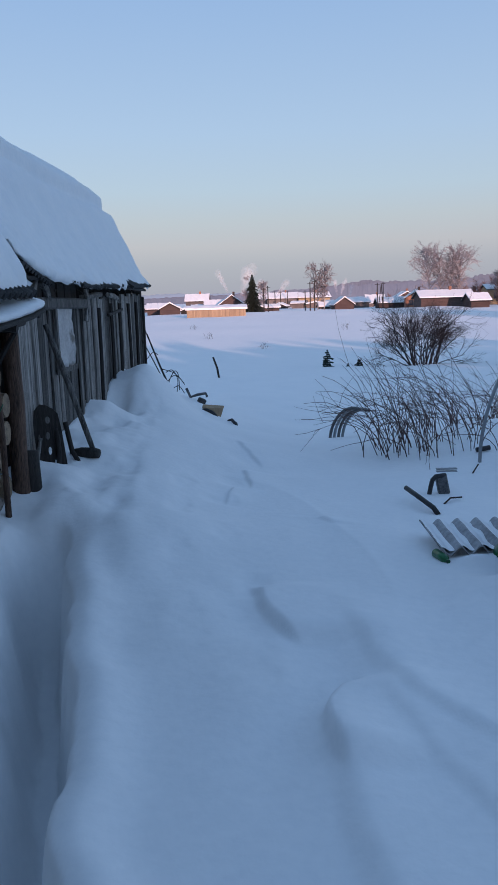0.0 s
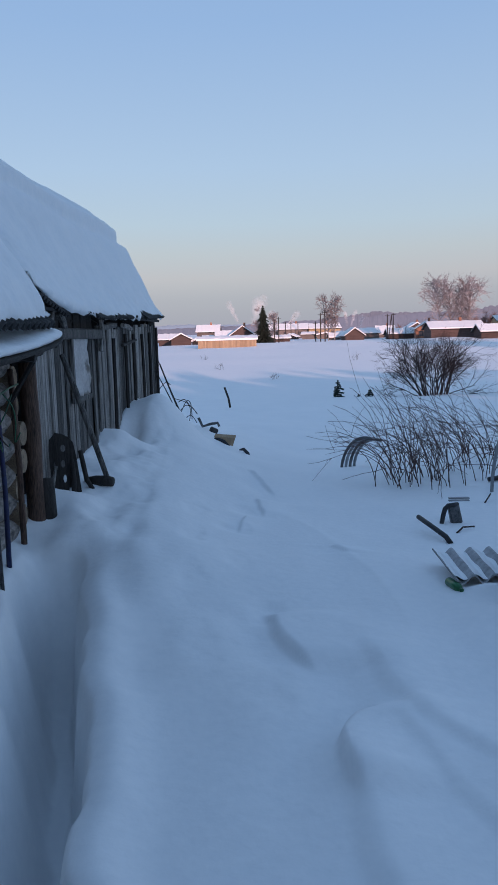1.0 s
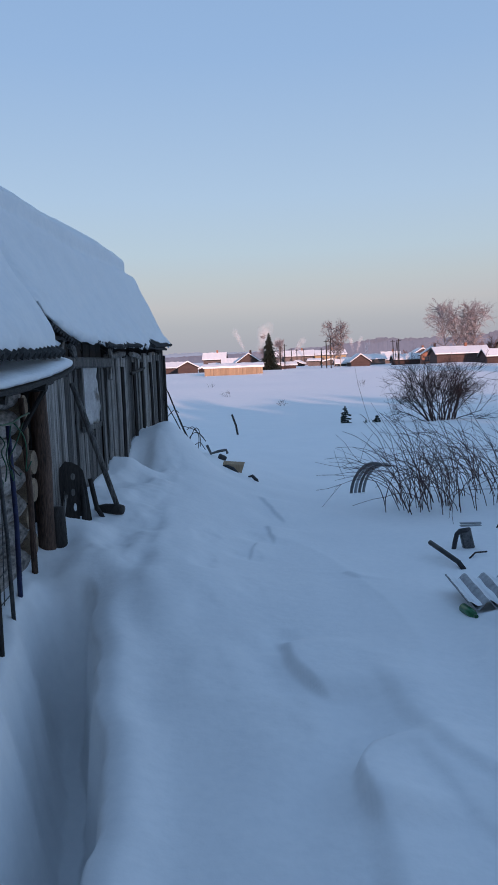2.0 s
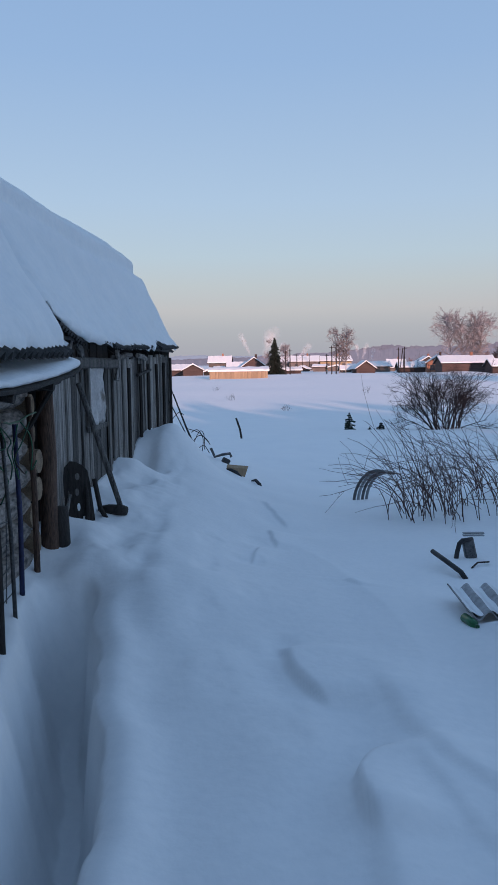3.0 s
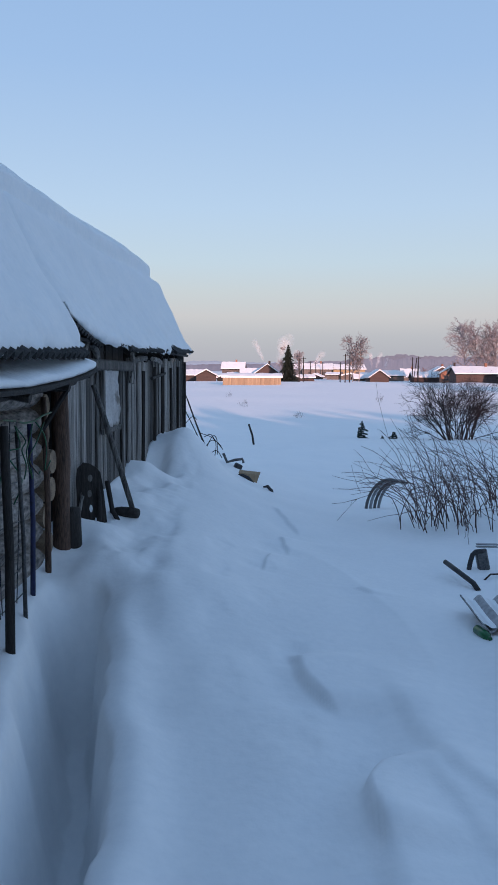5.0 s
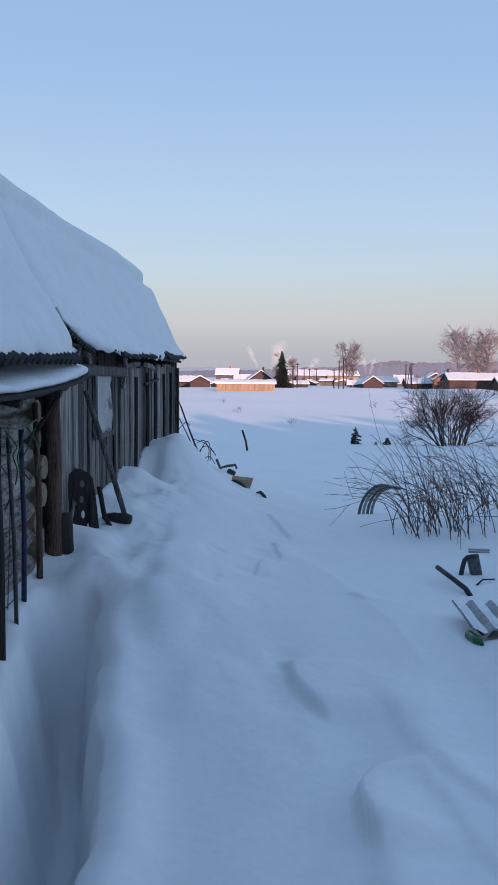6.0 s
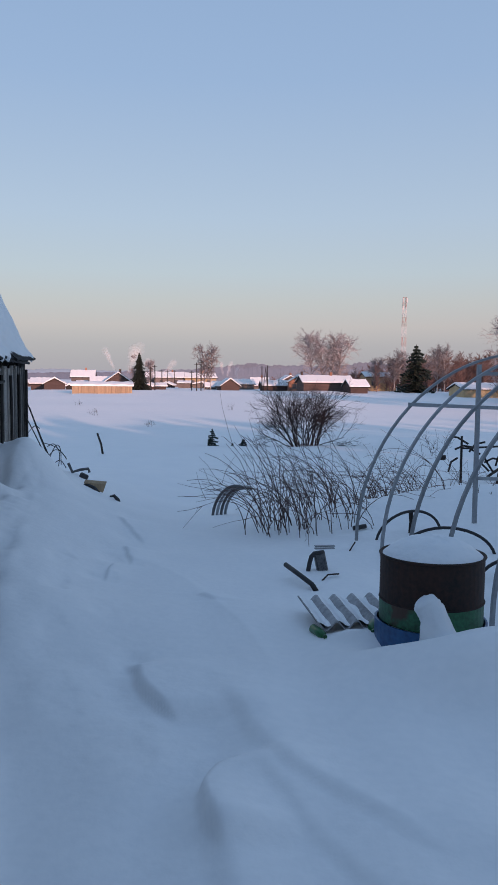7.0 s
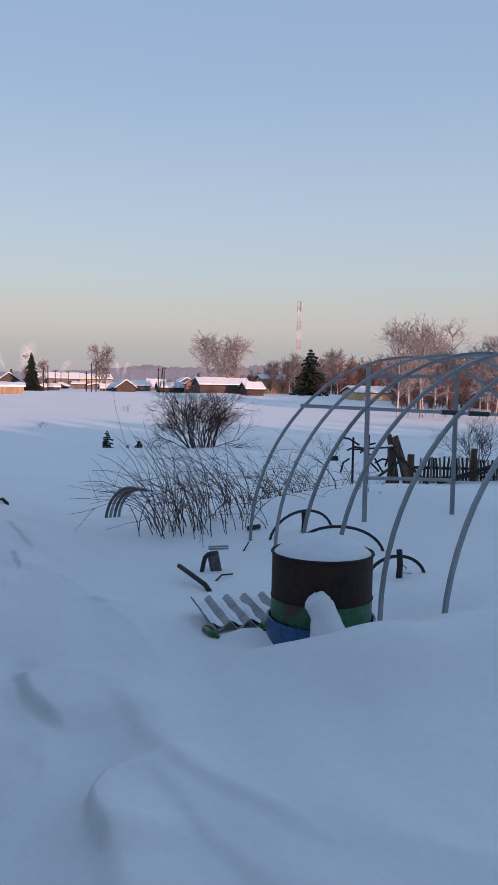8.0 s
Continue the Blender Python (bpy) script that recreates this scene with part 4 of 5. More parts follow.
for a, b in ((gh(0.52, 0.0, 1.335), gh(3.22, 0.0, 1.24)), (gh(1.30, 0.0, 1.645), gh(2.44, 0.0, 1.665)), (gh(1.30, 0.0, 0.58), gh(2.44, 0.0, 0.52)),
             (gh(1.87, 0.0, 1.85), gh(1.87, 3.3, 1.85)), (gh(3.20, 0.0, 1.27), gh(3.20, 3.3, 1.27))):
    bm = bmesh.new()
    profile(bm, [a, (a + b) / 2, b], 0.036, 0.030, (0, 0, 1))
    part("crossbar", bm, GALVANISED, greenhouse)
for u0 in (2.25, 2.62):
    bm = bmesh.new()
    tube(bm, [gh(u0, 0.0, 1.335 - 0.035 * (u0 - 0.52)), gh(u0 + 0.28, 0.0, 1.335 - 0.035 * (u0 - 0.24))], 0.027, 8)
    part("wrapping", bm, BLACK_RUBBER, greenhouse, "black tape wound round the bar")

# ---- black hoops and pegs among the beds ----
HOOPS = [((2.37, 7.26), (3.09, 7.42), 0.28), ((2.45, 6.80), (3.21, 6.44), 0.25), ((2.675, 5.62), (3.125, 5.51), 0.20)]
for (xa, ya), (xb, yb), high in HOOPS:
    bm = bmesh.new()
    za, zb = gz(xa, ya) - 0.05, gz(xb, yb) - 0.05
    tube(bm, [(xa + (xb - xa) * (0.5 - 0.5 * math.cos(a)), ya + (yb - ya) * (0.5 - 0.5 * math.cos(a)), za + (zb - za) * (0.5 - 0.5 * math.cos(a)) + max(0.12, high - (za + zb) / 2) * math.sin(a)) for a in np.linspace(0, math.pi, 20)], 0.014, 8)
    tagged(part("bed_hoop", bm, BLACK_RUBBER, smooth=True), "black plastic hoop arched over a snowed-in bed", "hoop", "hoops over the beds")
for x0, y0, h0 in ((2.86, 5.44, 0.22), (2.76, 7.38, 0.22)):
    tagged(bar("wooden_peg", [on_snow(x0, y0, -0.1), on_snow(x0 + 0.01, y0, h0 * 0.5), on_snow(x0, y0, h0)], [0.026, 0.025, 0.024], DARK_WOOD, label="short dark wooden peg tied to a hoop", sides=8), category="peg", group="pegs by the hoops")
tagged(bar("wire_tie", [on_snow(2.89, 5.46, 0.10), on_snow(2.94, 5.46, 0.06), on_snow(2.90, 5.45, 0.03), on_snow(2.97, 5.44, 0.02)], 0.004, STEEL, label="loose end of thin wire on a peg", sides=5), category="wire")
tagged(bar("dark_stub", [on_snow(2.28, 7.75, 0.03), on_snow(2.42, 7.78, 0.03)], 0.025, BLACK_RUBBER, label="short dark stub lying on the snow"), category="stub")


# ---- bare canes and bushes ----
COS3, SIN3 = (1.0, -0.5, -0.5), (0.0, 0.8660254, -0.8660254)


def twig_strip(verts, faces, path, radii):
    """Thin three-sided twig appended to plain lists (fast, for many)."""
    path = [tuple(map(float, p)) for p in path]
    start, last = len(verts), len(path) - 1
    for i, (px, py, pz) in enumerate(path):
        a, b = path[min(i + 1, last)], path[max(i - 1, 0)]
        wx, wy, wz = a[0] - b[0], a[1] - b[1], a[2] - b[2]
        k = 1 / (math.sqrt(wx * wx + wy * wy + wz * wz) + 1e-9)
        wx, wy, wz = wx * k, wy * k, wz * k
        sx, sy, sz = wy * 0.05 - wz * 0.95, wz * 0.31 - wx * 0.05, wx * 0.95 - wy * 0.31
        k = 1 / (math.sqrt(sx * sx + sy * sy + sz * sz) + 1e-9)
        sx, sy, sz = sx * k, sy * k, sz * k
        ox, oy, oz = wy * sz - wz * sy, wz * sx - wx * sz, wx * sy - wy * sx
        r = radii[i]
        for c, s in zip(COS3, SIN3):
            verts.append((px + (sx * c + ox * s) * r, py + (sy * c + oy * s) * r, pz + (sz * c + oz * s) * r))
    for i in range(last):
        a, b = start + 3 * i, start + 3 * i + 3
        faces += [(a, a + 1, b + 1, b), (a + 1, a + 2, b + 2, b + 1), (a + 2, a, b, b + 2)]


def cane_patch(name, roots, lean, seed, label, length=(0.8, 1.45), side_twigs=3, thick=0.0054, mat=None):
    r = random.Random(seed)
    verts, faces = [], []
    for x0, y0 in roots:
        z0 = gz(x0, y0) - 0.05
        long_ = r.uniform(*length)
        a = r.gauss(lean, 1.15)
        bow = max(0.4, r.gauss(1.1, 0.5))
        pts = []
        for i in range(9):
            s = i / 8
            tip = min(1.75, 0.10 + bow * s * 1.35)
            prev = pts[-1] if pts else np.array((x0, y0, z0))
            d = np.array((math.cos(a) * math.sin(tip), math.sin(a) * math.sin(tip), math.cos(tip)))
            d += np.array([r.gauss(0, 0.07) for _ in range(3)])
            pts.append(prev + d * long_ / 8 if pts else prev)
        rad = [thick * (1 - 0.62 * i / 8) * r.uniform(0.85, 1.2) for i in range(9)]
        twig_strip(verts, faces, pts, rad)
        for _ in range(r.randint(0, side_twigs)):
            i = r.randint(3, 7)
            d = (pts[i] - pts[i - 1]) / (np.linalg.norm(pts[i] - pts[i - 1]) + 1e-9) + np.array([r.gauss(0, 0.6) for _ in range(3)])
            q = [pts[i]]
            for _ in range(3):
                q.append(q[-1] + d * r.uniform(0.04, 0.11) + np.array((0, 0, 0.01)))
                d += np.array([r.gauss(0, 0.25) for _ in range(3)])
            twig_strip(verts, faces, q, [thick * 0.5, thick * 0.42, thick * 0.35, thick * 0.25])
    return tagged(from_arrays(name, verts, faces, mat or CANE), label, "canes", kind="stuff")


pr = random.Random(12)
front = [(pr.uniform(1.40, 2.7), pr.uniform(7.7, 9.0)) for _ in range(78)]
middle = [(pr.uniform(1.9, 3.9), pr.uniform(9.0, 12.0)) for _ in range(86)]
behind = [(pr.uniform(3.4, 5.6), pr.uniform(10.6, 13.2)) for _ in range(60)]
cane_patch("raspberry_canes", front, math.pi, 1, "leafless reddish raspberry canes arching over the snow", length=(0.7, 1.35))
cane_patch("raspberry_canes", middle, math.pi * 0.95, 2, "leafless tangled raspberry canes standing in snow", length=(0.7, 1.2))
cane_patch("raspberry_canes", behind, 1.9, 3, "sparse dry canes beyond the greenhouse", length=(0.6, 1.2))
cane_patch("raspberry_canes", [(pr.uniform(1.2, 1.9), pr.uniform(7.8, 8.6)) for _ in range(16)], math.pi + 0.2, 4, "low bent canes lying over the snow", length=(0.8, 1.25), thick=0.006)


def unit(x, y, z):
    k = 1 / (math.sqrt(x * x + y * y + z * z) + 1e-9)
    return x * k, y * k, z * k


def branching(verts, faces, base, way, length, radius, depth, r, spread=0.55, droop=0.0, kids=(3, 5), shrink=0.62):
    n = 4 if depth > 0 else 2
    pts, (dx, dy, dz) = [tuple(base)], unit(*way)
    for i in range(n):
        dx, dy, dz = unit(dx + r.gauss(0, 0.12), dy + r.gauss(0, 0.12), dz + r.gauss(0, 0.12) - droop)
        p = pts[-1]
        pts.append((p[0] + dx * length / n, p[1] + dy * length / n, p[2] + dz * length / n))
    twig_strip(verts, faces, pts, [radius * (1 - 0.5 * i / n) for i in range(n + 1)])
    if depth <= 0:
        return
    for k in range(r.randint(*kids)):
        s = r.uniform(0.35, 1.0)
        i = min(n - 1, int(s * n))
        f, (a, b) = s * n - i, (pts[i], pts[i + 1])
        p = tuple(u + (v - u) * f for u, v in zip(a, b))
        gx_, gy_, gz_ = r.gauss(0, 1), r.gauss(0, 1), r.gauss(0, 1)
        t = gx_ * dx + gy_ * dy + gz_ * dz
        sx, sy, sz = unit(gx_ - dx * t, gy_ - dy * t, gz_ - dz * t)
        q = 1 - spread * 0.4
        branching(verts, faces, p, (dx * q + sx * spread, dy * q + sy * spread, dz * q + sz * spread), length * shrink * r.uniform(0.75, 1.15), radius * 0.52, depth - 1, r, spread, droop, kids, shrink)


def shrub(x0, y0, high, seed, label, stems=16, mat=None, depth=3, tilt=0.6, thick=0.016, base=0.18):
    r = random.Random(seed)
    verts, faces = [], []
    for k in range(stems):
        a, t = r.uniform(0, 2 * math.pi), abs(r.gauss(0, tilt * 0.75)) + 0.05
        branching(verts, faces, (x0 + base * math.cos(a), y0 + base * math.sin(a), gz(x0, y0) - 0.1), (math.sin(t) * math.cos(a), math.sin(t) * math.sin(a), math.cos(t)), high * r.uniform(0.45, 0.62), thick, depth, r, 0.55, 0.0, (4, 5), 0.60)
    return tagged(from_arrays("bare_bush", verts, faces, mat or TWIG), label, "bush")


shrub(6.75, 31.0, 3.0, 5, "rounded leafless bush standing in the snowfield", stems=40, tilt=0.74, thick=0.026, base=0.50)
shrub(12.6, 20.0, 1.5, 6, "low twiggy bare bush behind the fence", stems=14, tilt=0.7, thick=0.012)
shrub(9.6, 24.0, 1.0, 7, "thin bare sprigs in the field", stems=5, tilt=0.4, depth=2, thick=0.01)
for x0, y0, hi, s in ((3.3, 10.9, 0.55, 8), (4.2, 8.8, 0.22, 9), (0.9, 60, 0.9, 10), (-4.0, 75, 1.1, 11), (10, 85, 1.2, 12), (16, 95, 1.2, 13), (-7, 92, 0.9, 14)):
    shrub(x0, y0, hi, s, "small dry weed poking through snow", stems=6, depth=1, tilt=0.5, thick=0.006 if y0 < 20 else 0.012)


def fir(name, x0, y0, high, wide, seed, label, tiers, group="", dens=10, loose=0.0):
    """A spruce: tapered trunk and whorls of drooping boughs, each a spray of needle blades."""
    r = random.Random(seed)
    tree = empty(name, on_snow(x0, y0), label, "tree", group)
    bm = bmesh.new()
    tube(bm, [(0, 0, -0.3), (0, 0, high * 0.5), (0, 0, high * 0.97)], [high * 0.018, high * 0.011, high * 0.003], 6)
    part("trunk", bm, DARK_WOOD, tree)
    verts, faces = [], []
    for k in range(tiers):
        s = (k + 0.4) / tiers
        z0, reach = high * (0.03 + 0.95 * s), wide * 0.5 * (1 - s) ** 0.80 * r.uniform(0.85, 1.12)
        for j in range(dens):
            a = 2 * math.pi * (j + r.random()) / dens
            long_ = reach * r.uniform(0.5 - loose, 1.22 + 0.5 * loose) + wide * 0.02
            d = np.array((math.cos(a), math.sin(a), 0))
            side = np.array((-math.sin(a), math.cos(a), 0))
            for q in range(5):
                f = (q + 1) / 5
                c = d * long_ * f + np.array((0, 0, z0 + 0.10 * long_ * f - (0.42 - 0.35 * loose) * long_ * f * f))
                w = long_ * (0.30 - 0.17 * f) + wide * 0.012
                t = high / tiers * 0.9
                b = len(verts)
                o = d * long_ * 0.24
                verts += [tuple(c - o * 0.6), tuple(c + side * w + o * 0.3 - np.array((0, 0, t * r.uniform(0.3, 0.8)))), tuple(c + o), tuple(c - side * w + o * 0.3 - np.array((0, 0, t * r.uniform(0.3, 0.8)))), tuple(c - np.array((0, 0, t * 0.9)))]
                faces += [(b, b + 1, b + 2), (b, b + 2, b + 3), (b, b + 4, b + 1), (b, b + 3, b + 4)]
    from_arrays("crown", verts, faces, NEEDLE, tree)
    return tree


fir("young_fir", 3.15, 33.0, 0.78, 0.62, 1, "tiny green fir poking out of the snow", 9, "young firs in the field", 6, 0.45)
fir("young_fir", 4.42, 32.6, 0.34, 0.5, 2, "tiny fir tip just above the snow", 4, "young firs in the field", 6)
fir("young_fir", 4.0, 33.0, 0.16, 0.22, 3, "tiny fir tip just above the snow", 3, "young firs in the field", 5)
fir("tall_spruce", 0.0, 176.0, 8.6, 3.9, 4, "dark slender spruce among the village houses", 22, "spruces by the village", 12)
fir("tall_spruce", 57.5, 158.0, 10.4, 7.4, 5, "dark broad spruce among the village houses", 15, "spruces by the village", 9, 0.32)


# ---- broken fence by the far beds ----
fence = empty("picket_fence", on_snow(9.3, 15.2), "broken-down grey picket fence sunk in snow", "fence")
fr = random.Random(31)
F0 = fence.matrix_world.translation.copy()


def fence_part(name, bm, mat=DARK_WOOD, label=""):
    bmesh.ops.translate(bm, vec=-F0, verts=bm.verts)
    return part(name, bm, mat, fence, label)


for k in range(30):
    x0, y0 = 8.22 + 0.098 * k, 15.2 + 0.03 * k
    bm = bmesh.new()
    lean = 0.05 * math.sin(k * 0.9)
    tube(bm, [(x0, y0, gz(x0, y0) - 0.15), (x0 + lean * 0.3, y0, gz(x0, y0) + 0.3), (x0 + lean, y0, gz(x0, y0) + 0.56 - 0.004 * k + 0.04 * fr.random())], [0.030, 0.030, 0.024], 5)
    fence_part("picket", bm, PLANK if k % 3 == 0 else DARK_WOOD)
for (xa, ya, za), (xb, yb, zb), r in (((8.1, 15.26, 0.34), (11.2, 16.2, 0.20), 0.035), ((8.1, 15.26, 0.10), (11.2, 16.2, 0.05), 0.03), ((8.6, 15.1, 0.02), (11.0, 15.3, 0.62), 0.05), ((8.7, 15.0, 0.05), (11.3, 15.2, 0.55), 0.035)):
    bm = bmesh.new()
    tube(bm, [(xa, ya, gz(xa, ya) + za), ((xa + xb) / 2, (ya + yb) / 2, gz((xa + xb) / 2, (ya + yb) / 2) + (za + zb) / 2), (xb, yb, gz(xb, yb) + zb)], r, 6)
    fence_part("rail", bm)
for x0, y0, h0, lx, wide in ((7.55, 15.2, 0.78, -0.05, 0.15), (7.72, 15.25, 1.05, -0.25, 0.12), (8.02, 15.3, 0.62, 0.02, 0.16), (9.75, 15.6, 0.74, 0.02, 0.15), (7.05, 15.4, 1.05, 0.02, 0.07), (6.72, 15.4, 0.98, 0.0, 0.05), (7.85, 15.1, 0.8, -0.32, 0.06), (7.35, 15.1, 0.85, 0.2, 0.06)):
    bm = bmesh.new()
    tube(bm, [(x0, y0, gz(x0, y0) - 0.2), (x0 + lx * 0.5, y0, gz(x0, y0) + h0 * 0.5), (x0 + lx, y0, gz(x0, y0) + h0)], [wide * 0.55, wide * 0.52, wide * 0.48], 7)
    fence_part("post", bm, POST if wide > 0.1 else DARK_WOOD)
bm = bmesh.new()
dome(bm, 0.12, 0.06, 16, 6)
bmesh.ops.translate(bm, vec=(7.50, 15.2, gz(7.55, 15.2) + 0.78), verts=bm.verts)
fence_part("snow_on_post", bm, ROOF_SNOW, "small cap of snow")
for k in range(9):
    a = fr.uniform(0, math.pi)
    x0, y0 = 6.5 + 0.13 * k, 15.3
    z0 = gz(x0, y0) + fr.uniform(0.25, 0.9)
    bm = bmesh.new()
    dx, dz = 0.22 * math.cos(a), 0.16 * math.sin(a)
    tube(bm, [(x0 - dx, y0, z0 - dz), (x0, y0 + 0.1, z0 + 0.05), (x0 + dx, y0, z0 + dz)], 0.022, 5)
    fence_part("broken_stick", bm)
for (xa, za), (xb, zb), wide in (((7.95, -0.1), (7.52, 1.02), 0.15), ((8.35, 0.0), (7.62, 0.62), 0.07), ((7.15, 0.15), (7.75, 0.55), 0.06), ((6.75, 0.75), (7.6, 0.80), 0.04)):
    z0 = gz(7.6, 15.12)
    bm = bmesh.new()
    box(bm, (0, 0, 0), (wide, 0.03, math.hypot(xb - xa, zb - za)), bevel=0.006, jitter=0.008, rng=fr)
    bmesh.ops.transform(bm, matrix=Matrix.Translation(((xa + xb) / 2, 15.08, z0 + (za + zb) / 2)) @ Matrix.Rotation(math.atan2(xb - xa, zb - za), 4, "Y"), verts=bm.verts)
    fence_part("broken_board", bm, POST if wide > 0.1 else DARK_WOOD)
bm = bmesh.new()
box(bm, (6.30, 15.4, gz(6.3, 15.4) + 0.52), (0.16, 0.05, 0.10), bevel=0.01)
fence_part("board_end", bm)


# ---- village beyond the field ----
def house(name, x, y, wide, deep, wall_h, roof_h, mat, label, turn=0.0, gable_front=True, chimney=True, windows=2, snow=0.24, sink=0.3):
    """A snow-roofed house: walls, gable, two roof slopes with snow, chimney, framed windows."""
    h = empty(name, (x, y, gz(x, y)), label, "house", "village houses", turn)
    w, d = wide / 2, deep / 2
    bm = bmesh.new()
    along_y = gable_front
    base = [(-w, -d), (w, -d), (w, d), (-w, d)]
    low = [bm.verts.new((a, b, -sink)) for a, b in base]
    high = [bm.verts.new((a, b, wall_h)) for a, b in base]
    if along_y:
        ridge = [bm.verts.new((0, -d, wall_h + roof_h)), bm.verts.new((0, d, wall_h + roof_h))]
        caps = [(high[0], high[1], ridge[0]), (high[2], high[3], ridge[1])]
        slopes = [(high[1], high[2], ridge[1], ridge[0]), (high[3], high[0], ridge[0], ridge[1])]
    else:
        ridge = [bm.verts.new((-w, 0, wall_h + roof_h)), bm.verts.new((w, 0, wall_h + roof_h))]
        caps = [(high[1], high[2], ridge[1]), (high[3], high[0], ridge[0])]
        slopes = [(high[0], high[1], ridge[1], ridge[0]), (high[2], high[3], ridge[0], ridge[1])]
    for k in range(4):
        bm.faces.new((low[k], low[(k + 1) % 4], high[(k + 1) % 4], high[k]))
    for f in caps + slopes:
        bm.faces.new(f)
    bmesh.ops.recalc_face_normals(bm, faces=bm.faces[:])
    wall = part("wall", bm, mat, h)
    over, rr = 0.45, random.Random(int(x * 7 + y))
    for thick, lift, m, nm, extra in ((0.12, 0.02, DARK_WOOD, "roof", 0.0), (snow, 0.15, ROOF_SNOW, "roof_snow", -0.08)):
        bm = bmesh.new()
        span, run = (w, d) if along_y else (d, w)
        slope = roof_h / span
        n = 10
        rows = []
        for i in range(n + 1):
            t = (-1 + 2 * i / n) * (run + over + extra)
            ups = []
            for q in (-1, -0.55, 0, 0.55, 1):
                s = q * (span + over + extra)
                z0 = wall_h + roof_h - abs(s) * slope + lift
                j = rr.uniform(-0.06, 0.06) if nm == "roof_snow" else 0
                ups.append(((s, t, z0), (s, t, z0 + thick * (1 - 0.25 * abs(q)) + j)))
            rows.append([bm.verts.new(p if along_y else (p[1], p[0], p[2])) for p in [u[0] for u in ups] + [u[1] for u in ups[::-1]]])
        m_ = len(rows[0])
        for a, b in zip(rows, rows[1:]):
            for k in range(m_):
                bm.faces.new((a[k], a[(k + 1) % m_], b[(k + 1) % m_], b[k]))
        bm.faces.new(rows[0][::-1])
        bm.faces.new(rows[-1])
        bmesh.ops.recalc_face_normals(bm, faces=bm.faces[:])
        part(nm, bm, m, h)
    if chimney:
        bm = bmesh.new()
        box(bm, (w * 0.25, 0, wall_h + roof_h + 0.35), (0.5, 0.5, 1.3), bevel=0.03)
        part("chimney", bm, BRICK, h)
    for k in range(windows):
        cx = -w + (k + 0.5) * wide / windows
        bm = bmesh.new()
        box(bm, (cx, -d - 0.03, wall_h * 0.55), (1.1, 0.10, 1.2), bevel=0.02)
        win = part("window", bm, GREY_WALL, h, "painted window frame")
        bm = bmesh.new()
        box(bm, (cx, -d - 0.075, wall_h * 0.55), (0.85, 0.03, 0.95))
        part("pane", bm, WINDOW, win)
    return h


def at(px, dist):
    """Bearing in the 8 s direction, 441 straight ahead, to a place that far off."""
    a = math.atan((px - 441) / 1381) + radians(15.57)
    return 0.12 + dist * math.sin(a), dist * math.cos(a)


HOUSES = [  # bearing, distance, width, depth, wall, roof, material, label, gable to the front
    (-105, 168, 4.2, 5, 1.1, 1.1, BROWN_LOGS, "low brown log house under a snow roof", True),
    (-130, 178, 4.0, 5, 1.4, 1.0, BROWN_LOGS, "low brown shed under a snow roof", False),
    (-50, 225, 6.2, 5, 2.8, 1.6, GREY_WALL, "grey house with a broad snow-white roof", False),
    (14, 190, 5.6, 6, 1.9, 2.0, BROWN_LOGS, "brown gabled house with a smoking chimney", True),
    (-18, 200, 4.5, 4, 1.5, 1.2, GREY_WALL, "small grey house under a snow roof", False),
    (110, 245, 9.0, 6, 2.8, 1.5, GREY_WALL, "long low pinkish-grey building with snow roof", False),
    (165, 250, 10.0, 6, 2.9, 1.3, YELLOW_WALL, "long pale building with snow on its roof", False),
    (70, 260, 8.0, 6, 2.6, 1.6, GREY_WALL, "grey house under a snow roof", False),
    (218, 195, 4.6, 6, 1.1, 1.6, BROWN_LOGS, "dark brown gabled house with snowy eaves", True),
    (245, 205, 5.0, 4, 1.4, 1.0, GREY_WALL, "low grey shed beside the gabled house", False),
    (275, 230, 5.0, 4, 1.7, 1.2, GREY_WALL, "low grey shed with snow roof", False),
    (300, 190, 6.0, 4, 1.2, 1.0, BROWN_LOGS, "low brown shed buried in snowdrifts", False),
    (325, 215, 6.0, 5, 2.0, 1.6, BROWN_LOGS, "brown village house under snow", True),
    (390, 165, 10.5, 6, 1.7, 1.2, BROWN_LOGS, "long brown log house behind the birch", False),
    (345, 185, 5.0, 5, 2.2, 1.5, BRICK, "reddish village house with snow roof", True),
    (444, 158, 3.6, 4, 1.3, 1.1, BROWN_LOGS, "dark hut with a white snow roof", False),
    (482, 205, 8.0, 6, 3.6, 1.0, YELLOW_WALL, "ochre brick building with flat snowy roof", False),
    (650, 152, 8.2, 6, 1.3, 0.9, YELLOW_WALL, "yellow house lit by low sun", False),
    (790, 150, 6.0, 5, 1.2, 0.9, GREY_WALL, "grey house behind the birches", False),
    (870, 118, 5.0, 5, 1.1, 0.9, BRICK, "low reddish shed under snow", False),
    (950, 130, 7.0, 6, 2.2, 1.6, YELLOW_WALL, "yellow house behind the birches", False),
]
for px, dist, w, d, wh, rh, mat, text, gable in HOUSES:
    x0, y0 = at(px, dist)
    house("village_house", x0, y0, w, d, wh, rh, mat, text, turn=(px * 7) % 17 - 8, gable_front=gable, chimney=wh > 1.5, windows=2 if wh > 1.8 else 0)

